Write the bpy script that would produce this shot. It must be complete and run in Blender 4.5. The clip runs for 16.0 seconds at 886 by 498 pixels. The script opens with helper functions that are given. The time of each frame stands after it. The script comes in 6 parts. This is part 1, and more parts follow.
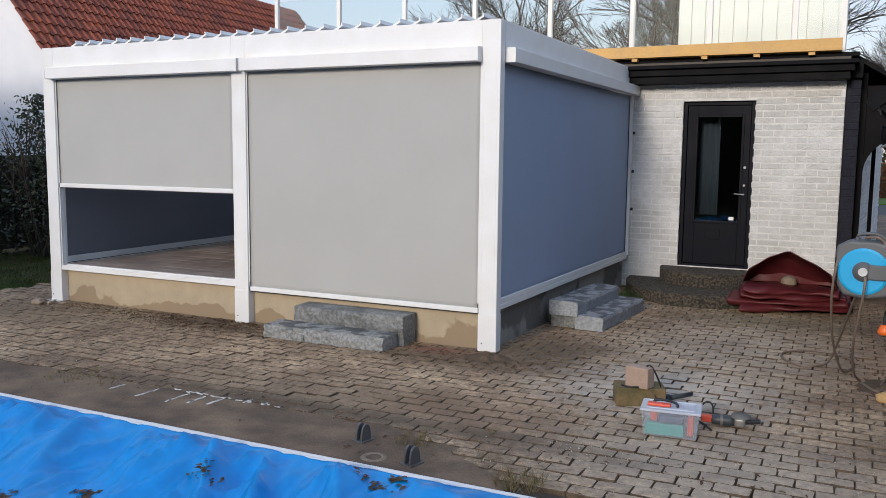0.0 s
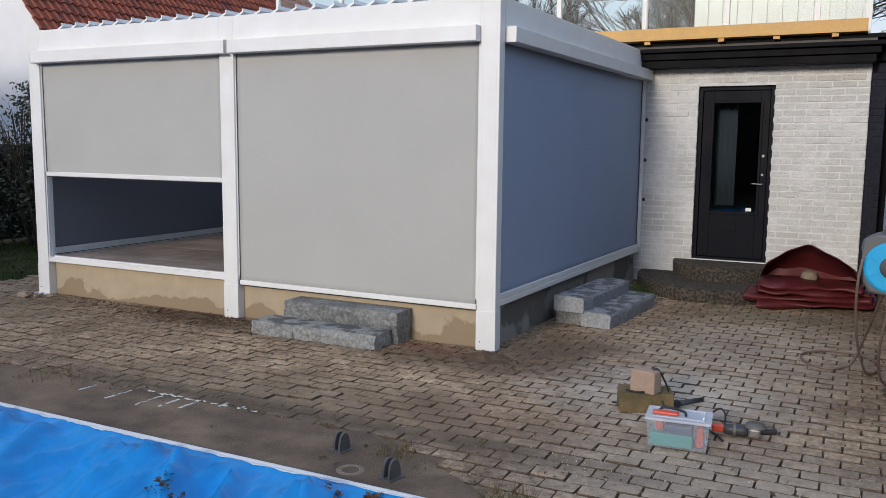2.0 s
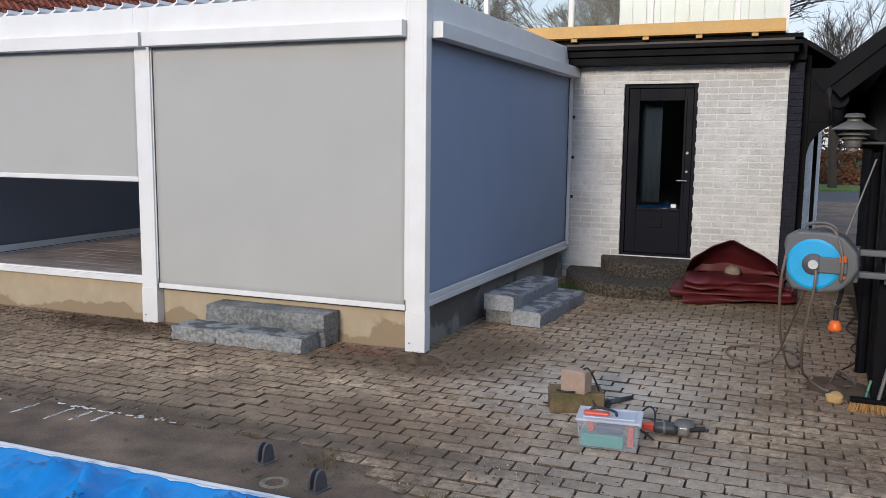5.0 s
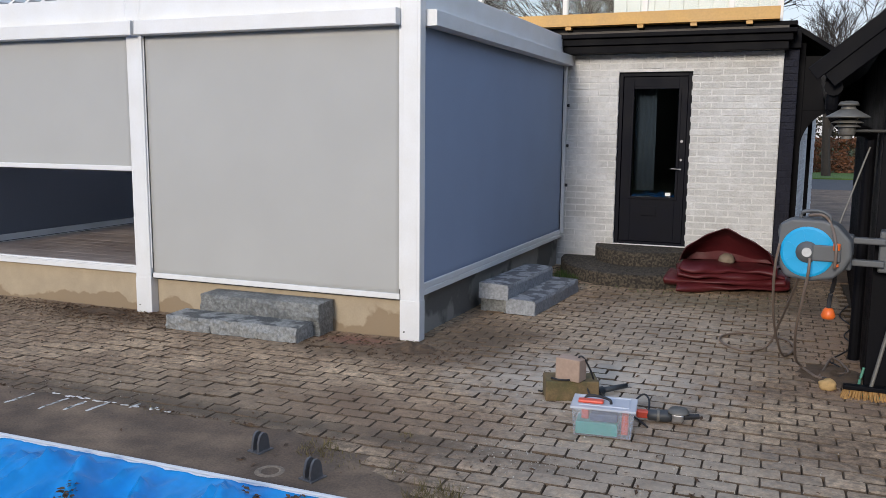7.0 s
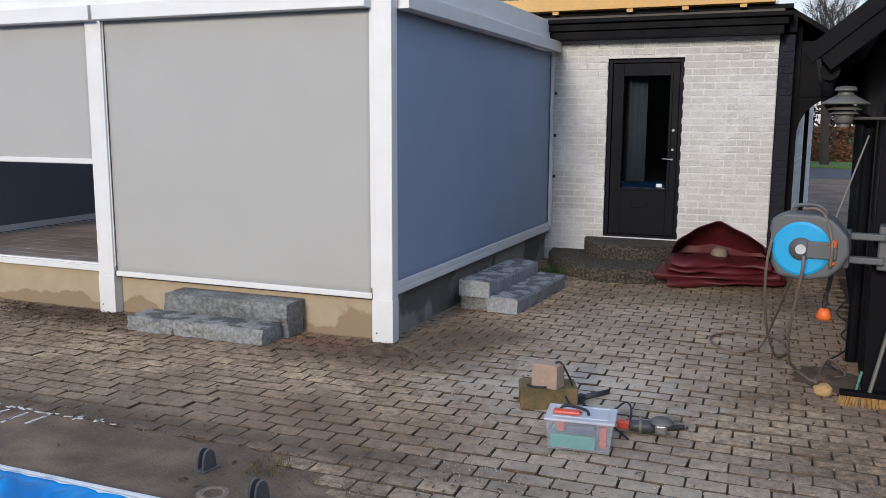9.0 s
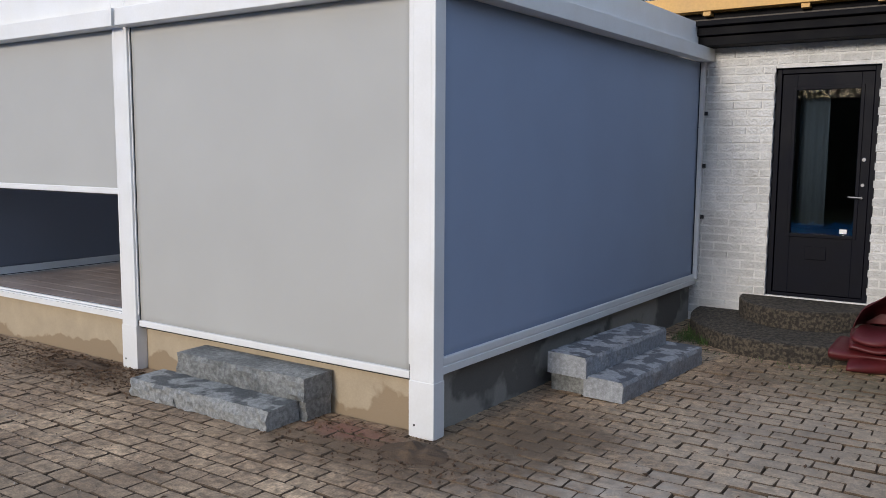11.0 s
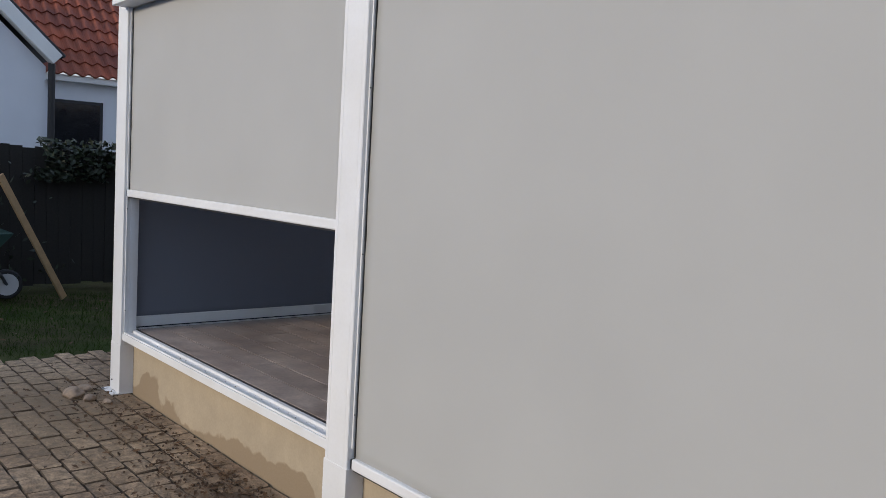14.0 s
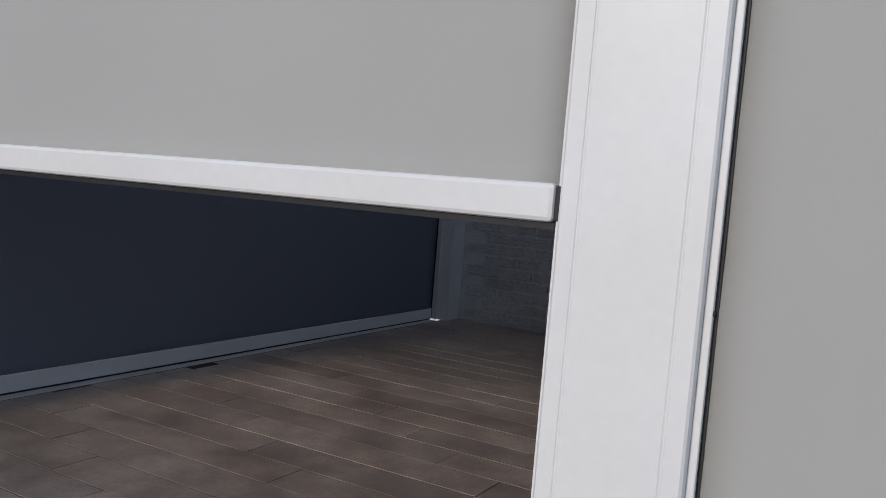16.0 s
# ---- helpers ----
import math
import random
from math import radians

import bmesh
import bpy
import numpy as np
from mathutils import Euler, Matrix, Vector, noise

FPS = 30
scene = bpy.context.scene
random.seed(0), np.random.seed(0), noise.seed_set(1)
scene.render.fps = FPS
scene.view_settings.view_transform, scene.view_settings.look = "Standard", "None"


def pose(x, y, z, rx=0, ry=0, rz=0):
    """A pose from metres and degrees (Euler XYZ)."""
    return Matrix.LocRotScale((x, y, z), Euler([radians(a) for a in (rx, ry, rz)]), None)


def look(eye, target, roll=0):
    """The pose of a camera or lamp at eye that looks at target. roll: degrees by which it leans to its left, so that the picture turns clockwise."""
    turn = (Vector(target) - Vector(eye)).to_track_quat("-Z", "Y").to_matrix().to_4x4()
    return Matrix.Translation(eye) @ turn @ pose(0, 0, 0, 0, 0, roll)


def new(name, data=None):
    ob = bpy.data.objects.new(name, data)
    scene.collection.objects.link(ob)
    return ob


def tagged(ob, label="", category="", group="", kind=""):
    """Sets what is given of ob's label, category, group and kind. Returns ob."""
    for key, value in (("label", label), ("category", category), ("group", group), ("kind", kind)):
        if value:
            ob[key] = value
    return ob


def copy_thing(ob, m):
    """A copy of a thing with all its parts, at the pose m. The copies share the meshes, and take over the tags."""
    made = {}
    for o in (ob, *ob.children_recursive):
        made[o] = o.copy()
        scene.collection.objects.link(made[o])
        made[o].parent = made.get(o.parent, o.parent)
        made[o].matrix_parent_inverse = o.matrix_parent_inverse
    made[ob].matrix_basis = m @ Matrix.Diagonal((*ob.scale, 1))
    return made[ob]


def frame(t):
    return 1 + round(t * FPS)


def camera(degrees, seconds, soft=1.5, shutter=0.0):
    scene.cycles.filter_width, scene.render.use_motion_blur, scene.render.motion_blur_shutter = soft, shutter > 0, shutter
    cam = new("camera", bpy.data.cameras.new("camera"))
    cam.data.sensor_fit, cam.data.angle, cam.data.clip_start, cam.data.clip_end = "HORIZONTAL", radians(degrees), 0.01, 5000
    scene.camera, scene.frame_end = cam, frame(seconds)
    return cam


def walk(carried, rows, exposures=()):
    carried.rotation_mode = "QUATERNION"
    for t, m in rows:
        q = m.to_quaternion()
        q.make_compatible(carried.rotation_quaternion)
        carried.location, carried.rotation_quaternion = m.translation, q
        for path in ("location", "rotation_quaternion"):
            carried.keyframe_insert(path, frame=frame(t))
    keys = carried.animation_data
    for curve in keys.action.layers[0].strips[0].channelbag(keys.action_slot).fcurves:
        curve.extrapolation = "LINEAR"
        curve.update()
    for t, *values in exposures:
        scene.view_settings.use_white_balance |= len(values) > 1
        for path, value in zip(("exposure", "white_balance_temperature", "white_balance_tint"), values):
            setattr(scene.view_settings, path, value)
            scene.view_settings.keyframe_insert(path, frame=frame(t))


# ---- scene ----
cam = camera(56.1, 16.0, soft=0.85)
PATH = [
    (0, (2.59, -6.48, 1.682), (1.733, -4.687, 1.456), 0.6),
    (0.5, (2.578, -6.463, 1.674), (1.736, -4.665, 1.434), 0.7),
    (1, (2.542, -6.382, 1.642), (1.695, -4.588, 1.395), 0.5),
    (1.5, (2.562, -6.162, 1.642), (1.69, -4.38, 1.389), 0.3),
    (2, (2.561, -6.03, 1.652), (1.669, -4.257, 1.403), 0.6),
    (2.5, (2.515, -5.966, 1.659), (1.683, -4.164, 1.41), 1.0),
    (3, (2.504, -5.949, 1.661), (1.717, -4.126, 1.416), 1.2),
    (3.5, (2.509, -5.928, 1.663), (1.734, -4.101, 1.416), 1.3),
    (4, (2.516, -5.914, 1.661), (1.757, -4.08, 1.415), 1.0),
    (6.5, (2.524, -5.899, 1.658), (1.795, -4.057, 1.381), 0.5),
    (7, (2.522, -5.9, 1.657), (1.796, -4.058, 1.376), 0.5),
    (7.5, (2.524, -5.9, 1.659), (1.799, -4.058, 1.374), 0.4),
    (8, (2.518, -5.889, 1.654), (1.803, -4.044, 1.363), 0.5),
    (8.2, (2.528, -5.873, 1.657), (1.814, -4.029, 1.361), 0.4),
    (10.3, (2.589, -4.32, 1.622), (1.773, -2.519, 1.321), -0.3),
    (10.5, (2.595, -4.137, 1.606), (1.686, -2.378, 1.324), -0.2),
    (11, (2.541, -3.674, 1.592), (1.428, -2.028, 1.363), 0.4),
    (11.5, (2.449, -3.26, 1.556), (1.096, -1.801, 1.363), 2.1),
    (12, (2.228, -2.905, 1.549), (0.832, -1.486, 1.355), 3.4),
    (12.5, (1.824, -2.551, 1.556), (0.399, -1.16, 1.359), 3.9),
    (13, (1.342, -2.304, 1.565), (-0.154, -0.991, 1.359), 4.8),
    (13.5, (0.719, -2.077, 1.583), (-0.792, -0.782, 1.38), 3.5),
    (14, (0.071, -1.855, 1.533), (-1.446, -0.564, 1.354), 3.3),
    (14.5, (-0.627, -1.584, 1.458), (-2.074, -0.213, 1.288), 3.6),
    (15, (-1.382, -1.173, 1.397), (-2.792, 0.236, 1.239), 3.2),
    (15.5, (-1.897, -1.0, 1.367), (-3.165, 0.54, 1.228), 3.4),
    (15.8, (-2.262, -0.976, 1.315), (-3.262, 0.752, 1.196), 4.4),
    (16, (-2.44, -0.864, 1.304), (-3.438, 0.864, 1.165), 4.7),
]
EXPOSURES = [(0.0, 0.38, 6650, 10), (1.0, 0.38, 6700, 10), (2.0, 0.27, 6600, 10), (3.0, 0.35, 6550, 10), (4.0, 0.39, 6550, 10), (8.2, 0.41, 6500, 10), (10.5, 0.46, 6500, 10), (11.0, 0.36, 6500, 10), (11.5, 0.34, 6500, 10), (12.0, 0.42, 6500, 10), (12.5, 0.46, 6550, 10), (13.5, 0.21, 6750, 10), (14.5, 0.22, 6550, 10), (16.0, 0.04, 6500, 10)]
walk(cam, [(t, look(eye, target, roll)) for t, eye, target, roll in PATH], EXPOSURES)

SUN_AZ, SUN_EL = radians(185.5), radians(16)          # clockwise from +y; the low winter sun stands over the pool
world = bpy.data.worlds.new("sky")
scene.world = world
world.use_nodes = True
wn = world.node_tree.nodes
sky = wn.new("ShaderNodeTexSky")
sky.sky_type, sky.sun_disc = "NISHITA", False
sky.sun_elevation, sky.sun_rotation = SUN_EL, SUN_AZ
sky.air_density, sky.dust_density, sky.ozone_density = 1.2, 1.0, 2.0
wn["Background"].inputs["Strength"].default_value = 0.15
veil = wn.new("ShaderNodeMix")                        # thin high cloud over the whole sky
veil.data_type = "RGBA"
veil.inputs[0].default_value = 0.72
haze = wn.new("ShaderNodeValToRGB")                   # paler towards the horizon
haze.color_ramp.elements[0].color, haze.color_ramp.elements[0].position = (0.60, 0.595, 0.69, 1), 0.02
haze.color_ramp.elements[1].color, haze.color_ramp.elements[1].position = (0.54, 0.69, 1.0, 1), 0.45
upward, where, lift = wn.new("ShaderNodeSeparateXYZ"), wn.new("ShaderNodeTexCoord"), wn.new("ShaderNodeVectorMath")
lift.operation, lift.inputs[1].default_value = "SCALE", (0, 0, 0)
lift.inputs["Scale"].default_value = 6.3
world.node_tree.links.new(where.outputs["Generated"], upward.inputs[0])
world.node_tree.links.new(upward.outputs["Z"], haze.inputs[0])
world.node_tree.links.new(haze.outputs[0], lift.inputs[0])
world.node_tree.links.new(lift.outputs[0], veil.inputs[7])
world.node_tree.links.new(sky.outputs[0], veil.inputs[6])
world.node_tree.links.new(veil.outputs[2], wn["Background"].inputs[0])
sun = new("sun", bpy.data.lights.new("sun", "SUN"))
sun.data.energy, sun.data.angle, sun.data.color = 1.9, radians(10), (1.0, 0.908, 0.803)
sun_way = Vector((math.sin(SUN_AZ) * math.cos(SUN_EL), math.cos(SUN_AZ) * math.cos(SUN_EL), math.sin(SUN_EL)))
sun.matrix_world = look(sun_way * 40, (0, 0, 0))

# ---- materials ----


def mat(name, color, rough=0.6, metal=0.0, vary=0.15, scale=6.0, fine=60.0, bump=0.15, depth=0.004, rand=0.0, second=None, mask=1.2, spec=0.5, edge=0.12, top=False, crisp=0.25):
    """Colour broken at two scales, with relief; second: a stain colour laid in patches of the size 1/mask m."""
    m = bpy.data.materials.new(name)
    m.use_nodes = True
    n, l = m.node_tree.nodes, m.node_tree.links
    b = n["Principled BSDF"]
    b.inputs["Metallic"].default_value = metal
    b.inputs["Specular IOR Level"].default_value = spec
    geo = n.new("ShaderNodeNewGeometry")

    def noise_at(s, detail=4.0):
        t = n.new("ShaderNodeTexNoise")
        t.inputs["Scale"].default_value, t.inputs["Detail"].default_value = s, detail
        l.new(geo.outputs["Position"], t.inputs["Vector"])
        return t.outputs["Fac"]

    def ramp(src, lo, hi, a, z):
        r = n.new("ShaderNodeMapRange")
        r.inputs["From Min"].default_value, r.inputs["From Max"].default_value = lo, hi
        r.inputs["To Min"].default_value, r.inputs["To Max"].default_value = a, z
        l.new(src, r.inputs["Value"])
        return r.outputs[0]

    def mix(kind, fac, a, z):
        x = n.new("ShaderNodeMix")
        x.data_type, x.blend_type = "RGBA", kind
        for sock, v in ((x.inputs[0], fac), (x.inputs[6], a), (x.inputs[7], z)):
            if isinstance(v, (int, float)):
                sock.default_value = v
            elif isinstance(v, tuple):
                sock.default_value = (*v, 1)
            else:
                l.new(v, sock)
        return x.outputs[2]

    def scaled(col, src):
        h = n.new("ShaderNodeHueSaturation")
        if isinstance(col, tuple):
            h.inputs["Color"].default_value = (*col, 1)
        else:
            l.new(col, h.inputs["Color"])
        l.new(src, h.inputs["Value"])
        return h.outputs[0]

    coarse, grain = noise_at(scale), noise_at(fine, 3.0)
    col = color
    if second:
        patch = noise_at(mask, 5.0)
        share = ramp(patch, 0.5 - edge, 0.5 + edge, 0.0, 1.0)
        if top:                                     # rain lies on level faces alone
            sep, mul = n.new("ShaderNodeSeparateXYZ"), n.new("ShaderNodeMath")
            l.new(geo.outputs["True Normal"], sep.inputs[0])
            mul.operation = "MULTIPLY"
            l.new(ramp(sep.outputs["Z"], 0.5, 0.8, 0.0, 1.0), mul.inputs[0]), l.new(share, mul.inputs[1])
            share = mul.outputs[0]
        col = mix("MIX", share, col, second)
    col = scaled(col, ramp(coarse, 0.5 - crisp, 0.5 + crisp, 1 - vary, 1 + vary))
    col = scaled(col, ramp(grain, 0.5 - crisp, 0.5 + crisp, 1 - vary * 0.6, 1 + vary * 0.6))
    if rand:
        info = n.new("ShaderNodeObjectInfo")
        col = scaled(col, ramp(info.outputs["Random"], 0, 1, 1 - rand, 1 + rand))
        col = scaled(col, ramp(geo.outputs["Random Per Island"], 0, 1, 1 - rand, 1 + rand))
    l.new(col, b.inputs["Base Color"])
    l.new(ramp(coarse, 0.3, 0.7, max(0.02, rough - 0.08), min(1, rough + 0.08)), b.inputs["Roughness"])
    if bump:
        bn = n.new("ShaderNodeBump")
        bn.inputs["Strength"].default_value, bn.inputs["Distance"].default_value = bump, depth
        l.new(grain, bn.inputs["Height"])
        l.new(bn.outputs[0], b.inputs["Normal"])
    return m


def glass_mat(name, tint=(0.92, 0.96, 0.95), gloss=1.0):
    m = bpy.data.materials.new(name)
    m.use_nodes = True
    n, l = m.node_tree.nodes, m.node_tree.links
    n.remove(n["Principled BSDF"])
    f, t, g, x = n.new("ShaderNodeFresnel"), n.new("ShaderNodeBsdfTransparent"), n.new("ShaderNodeBsdfGlossy"), n.new("ShaderNodeMixShader")
    f.inputs["IOR"].default_value = 1.5
    t.inputs[0].default_value = (*tint, 1)
    g.inputs["Roughness"].default_value = 0.01
    l.new(f.outputs[0], x.inputs[0]), l.new(t.outputs[0], x.inputs[1]), l.new(g.outputs[0], x.inputs[2])
    l.new(x.outputs[0], n["Material Output"].inputs[0])
    return m


WHITE = mat("white powder coat", (0.73, 0.735, 0.735), 0.48, vary=0.03, scale=3, bump=0.03, depth=0.001, second=(0.69, 0.685, 0.665), mask=4, edge=0.2)
FABRIC = mat("light grey screen cloth", (0.525, 0.525, 0.505), 0.85, vary=0.045, scale=1.6, fine=900, bump=0.2, depth=0.0006, spec=0.2)
# same cloth as FABRIC, with the side's bluish shade put into its colour
CLOTH_SHADED = mat("screen cloth toned for shaded side", (0.30, 0.365, 0.485), 0.8, vary=0.05, scale=1.3, fine=900, bump=0.2, depth=0.0006, spec=0.25)


def cloth_mat(m, color, share):
    """Lets some light through a cloth."""
    n, l = m.node_tree.nodes, m.node_tree.links
    t, x = n.new("ShaderNodeBsdfTranslucent"), n.new("ShaderNodeMixShader")
    t.inputs[0].default_value = (*color, 1)
    x.inputs[0].default_value = share
    l.new(n["Principled BSDF"].outputs[0], x.inputs[1]), l.new(t.outputs[0], x.inputs[2])
    l.new(x.outputs[0], n["Material Output"].inputs[0])


cloth_mat(FABRIC, (0.5, 0.48, 0.45), 0.25)
cloth_mat(CLOTH_SHADED, (0.2, 0.2, 0.22), 0.05)
# same product again, coloured darker for the shade inside the terrace
CLOTH_INNER_SHADE = mat("screen cloth darkened for inner shade", (0.165, 0.18, 0.215), 0.8, vary=0.03, scale=1.3, fine=900, bump=0.2, depth=0.0006, spec=0.25)
cloth_mat(CLOTH_INNER_SHADE, (0.15, 0.15, 0.16), 0.04)
RUBBER = mat("black rubber", (0.015, 0.015, 0.017), 0.6, vary=0.1, bump=0.05)
CONCRETE = mat("ochre concrete", (0.40, 0.325, 0.225), 0.85, vary=0.09, scale=7, fine=90, bump=0.35)
CONCRETE_SHADED = mat("concrete greyed for shaded side", (0.25, 0.24, 0.215), 0.85, vary=0.12, scale=5, fine=90, bump=0.35, second=(0.11, 0.105, 0.095), mask=1.3, edge=0.02)
STRIP = mat("worn concrete", (0.185, 0.126, 0.081), 0.9, vary=0.28, scale=5, fine=70, bump=0.6, crisp=0.17, depth=0.006, second=(0.105, 0.07, 0.046), mask=1.6, edge=0.12)
PAVER = mat("grey paver", (0.425, 0.302, 0.19), 0.85, vary=0.42, scale=21, fine=85, bump=1.0, depth=0.008, rand=0.17, second=(0.235, 0.155, 0.095), mask=1.3, edge=0.12, crisp=0.16)
JOINT = mat("soil-filled paver edge", (0.105, 0.072, 0.045), 0.95, vary=0.4, scale=9, crisp=0.15, fine=150, bump=0.5)
BED = mat("sand and soil", (0.075, 0.055, 0.038), 0.95, vary=0.35, scale=9, fine=160, bump=0.7, depth=0.008)
SOIL = mat("loose soil", (0.1, 0.064, 0.038), 0.95, vary=0.35, scale=12, fine=140, bump=0.8, depth=0.01)
GRASSY = mat("rough grass", (0.028, 0.048, 0.011), 0.95, spec=0.08, vary=0.4, scale=3, fine=60, bump=0.8, depth=0.02, second=(0.07, 0.06, 0.03), mask=0.5)
BRICKW = mat("white painted brick", (0.61, 0.61, 0.605), 0.8, vary=0.1, scale=14, fine=45, bump=1.0, depth=0.016, rand=0.05, second=(0.50, 0.495, 0.48), mask=2.2, edge=0.12)
MORTAR = mat("white painted mortar", (0.64, 0.635, 0.62), 0.85, vary=0.12, scale=12, fine=60, bump=0.8, depth=0.01)
BLACKP = mat("black painted wood", (0.0045, 0.0045, 0.006), 0.6, vary=0.25, scale=5, fine=70, bump=0.2, spec=0.08)
BLACKD = mat("black door paint", (0.0045, 0.005, 0.009), 0.5, vary=0.2, scale=5, fine=70, bump=0.08, spec=0.08)
TIMBER = mat("yellow pine", (0.56, 0.33, 0.105), 0.6, vary=0.12, scale=3, fine=40, bump=0.15)
TILE = mat("wood-look tile", (0.40, 0.33, 0.285), 0.36, spec=0.5, vary=0.17, scale=9, fine=60, bump=0.1, rand=0.13, second=(0.24, 0.185, 0.155), mask=3.5, edge=0.2, crisp=0.16)
GROUT = mat("dark grout", (0.055, 0.045, 0.04), 0.9, vary=0.1)
AGGREGATE = mat("exposed aggregate", (0.028, 0.023, 0.018), 0.9, vary=0.5, scale=45, fine=120, bump=1.0, depth=0.015, second=(0.09, 0.074, 0.054), mask=38, edge=0.06)
GRANITE = mat("grey granite", (0.275, 0.278, 0.265), 0.75, vary=0.3, scale=38, fine=150, bump=1.0, depth=0.012, second=(0.16, 0.165, 0.16), mask=4, edge=0.15, crisp=0.14)
GRANITE_WET = mat("rain-spotted granite", (0.26, 0.275, 0.295), 0.6, vary=0.24, scale=38, fine=150, bump=0.6, depth=0.006, second=(0.085, 0.092, 0.105), mask=8, edge=0.025, top=True, crisp=0.16)
GRANITE_DAMP = mat("damp granite", (0.30, 0.305, 0.295), 0.65, vary=0.26, scale=38, fine=150, bump=1.0, depth=0.012, second=(0.105, 0.11, 0.11), mask=7, edge=0.035, top=True, crisp=0.14)
GLASS = glass_mat("clear glass")
# the unlit room's dimness is put into this plaster colour
DARKROOM = mat("plaster darkened for unlit room", (0.10, 0.09, 0.08), 0.9, vary=0.1)
STUCCO = mat("white render", (0.72, 0.74, 0.78), 0.9, vary=0.04, scale=2, fine=90, bump=0.3)
PANTILE = mat("red clay pantile", (0.30, 0.075, 0.035), 0.75, vary=0.25, scale=3, fine=30, bump=0.2, second=(0.19, 0.05, 0.03), mask=1.3, rand=0.12)
BOARDW = mat("white boarding", (0.80, 0.80, 0.78), 0.6, vary=0.04, scale=3, bump=0.1)
BARK = mat("winter bark", (0.04, 0.032, 0.026), 0.9, vary=0.3, scale=8, bump=0.5)
LEAF = mat("evergreen leaf", (0.02, 0.031, 0.013), 0.55, vary=0.4, scale=8, bump=0.0, rand=0.3)
FENCEW = mat("dark weathered boards", (0.022, 0.019, 0.016), 0.85, vary=0.3, scale=5, fine=50, bump=0.4)
BLUE = mat("blue pool tarpaulin", (0.0, 0.235, 0.60), 0.36, spec=0.35, vary=0.12, scale=4, fine=30, bump=0.15, depth=0.004, second=(0.0, 0.28, 0.68), mask=1.5, edge=0.2)



def stain(m, color, middle, radii, amount, grain=3.0):
    """Lays a ragged-edged spill of dust, soil or painted shade over a material: an oval about a place on the ground."""
    n, l = m.node_tree.nodes, m.node_tree.links
    b = n["Principled BSDF"]
    old = b.inputs["Base Color"].links[0].from_socket
    geo, mp, ln, nz, ad, mr, mx = (n.new("ShaderNode" + k) for k in ("NewGeometry", "Mapping", "VectorMath", "TexNoise", "Math", "MapRange", "Mix"))
    mp.vector_type = "TEXTURE"
    mp.inputs["Location"].default_value, mp.inputs["Scale"].default_value = (*middle, 0), (*radii, 10)
    ln.operation = "LENGTH"
    nz.inputs["Scale"].default_value, nz.inputs["Detail"].default_value = grain, 6
    ad.operation, ad.inputs[1].default_value = "ADD", 0
    l.new(geo.outputs["Position"], mp.inputs["Vector"]), l.new(mp.outputs[0], ln.inputs[0])
    l.new(geo.outputs["Position"], nz.inputs["Vector"])
    l.new(ln.outputs["Value"], ad.inputs[0]), l.new(nz.outputs["Fac"], ad.inputs[1])
    mr.inputs["From Min"].default_value, mr.inputs["From Max"].default_value = 0.75, 1.45
    mr.inputs["To Min"].default_value, mr.inputs["To Max"].default_value = amount, 0
    l.new(ad.outputs[0], mr.inputs["Value"])
    mx.data_type = "RGBA"
    mx.inputs[7].default_value = (*color, 1)
    l.new(mr.outputs[0], mx.inputs[0]), l.new(old, mx.inputs[6]), l.new(mx.outputs[2], b.inputs["Base Color"])




def damp(m, color, top, wobble, grain):
    """Ground damp risen in a wall: everything under a wandering tide line."""
    n, l = m.node_tree.nodes, m.node_tree.links
    b = n["Principled BSDF"]
    old = b.inputs["Base Color"].links[0].from_socket
    geo, sep, nz, mul, add, mr, mx = (n.new("ShaderNode" + k) for k in ("NewGeometry", "SeparateXYZ", "TexNoise", "Math", "Math", "MapRange", "Mix"))
    nz.inputs["Scale"].default_value, nz.inputs["Detail"].default_value = grain, 5
    mul.operation, mul.inputs[1].default_value = "MULTIPLY", wobble
    l.new(geo.outputs["Position"], sep.inputs[0]), l.new(geo.outputs["Position"], nz.inputs["Vector"])
    l.new(nz.outputs["Fac"], mul.inputs[0]), l.new(sep.outputs["Z"], add.inputs[0]), l.new(mul.outputs[0], add.inputs[1])
    mr.inputs["From Min"].default_value, mr.inputs["From Max"].default_value = top + wobble * 0.5 - 0.006, top + wobble * 0.5 + 0.012
    mr.inputs["To Min"].default_value, mr.inputs["To Max"].default_value = 0.8, 0
    l.new(add.outputs[0], mr.inputs["Value"])
    mx.data_type = "RGBA"
    mx.inputs[7].default_value = (*color, 1)
    l.new(mr.outputs[0], mx.inputs[0]), l.new(old, mx.inputs[6]), l.new(mx.outputs[2], b.inputs["Base Color"])


damp(CONCRETE, (0.25, 0.18, 0.108), 0.1, 0.85, 1.7)
stain(PAVER, (0.15, 0.1, 0.06), (-2.6, -0.1), (3.0, 0.5), 0.5)          # soil trodden out along the plinth
stain(PAVER, (0.13, 0.09, 0.055), (0.25, 0.1), (0.65, 0.6), 0.7)
stain(PAVER, (0.19, 0.135, 0.085), (-0.6, -1.7), (2.2, 0.7), 0.6, 2.0)
stain(PAVER, (0.3, 0.19, 0.125), (3.05, 1.2), (0.42, 2.4), 0.7, 6.0)
stain(PAVER, (0.58, 0.5, 0.405), (1.45, -0.5), (1.2, 0.95), 0.75, 9.0)      # cement dust from cutting
stain(PAVER, (0.53, 0.465, 0.38), (1.8, 1.2), (1.4, 1.9), 0.4, 6.0)
stain(PAVER, (0.12, 0.08, 0.048), (0.45, 0.35), (0.55, 0.75), 0.85, 7.0)
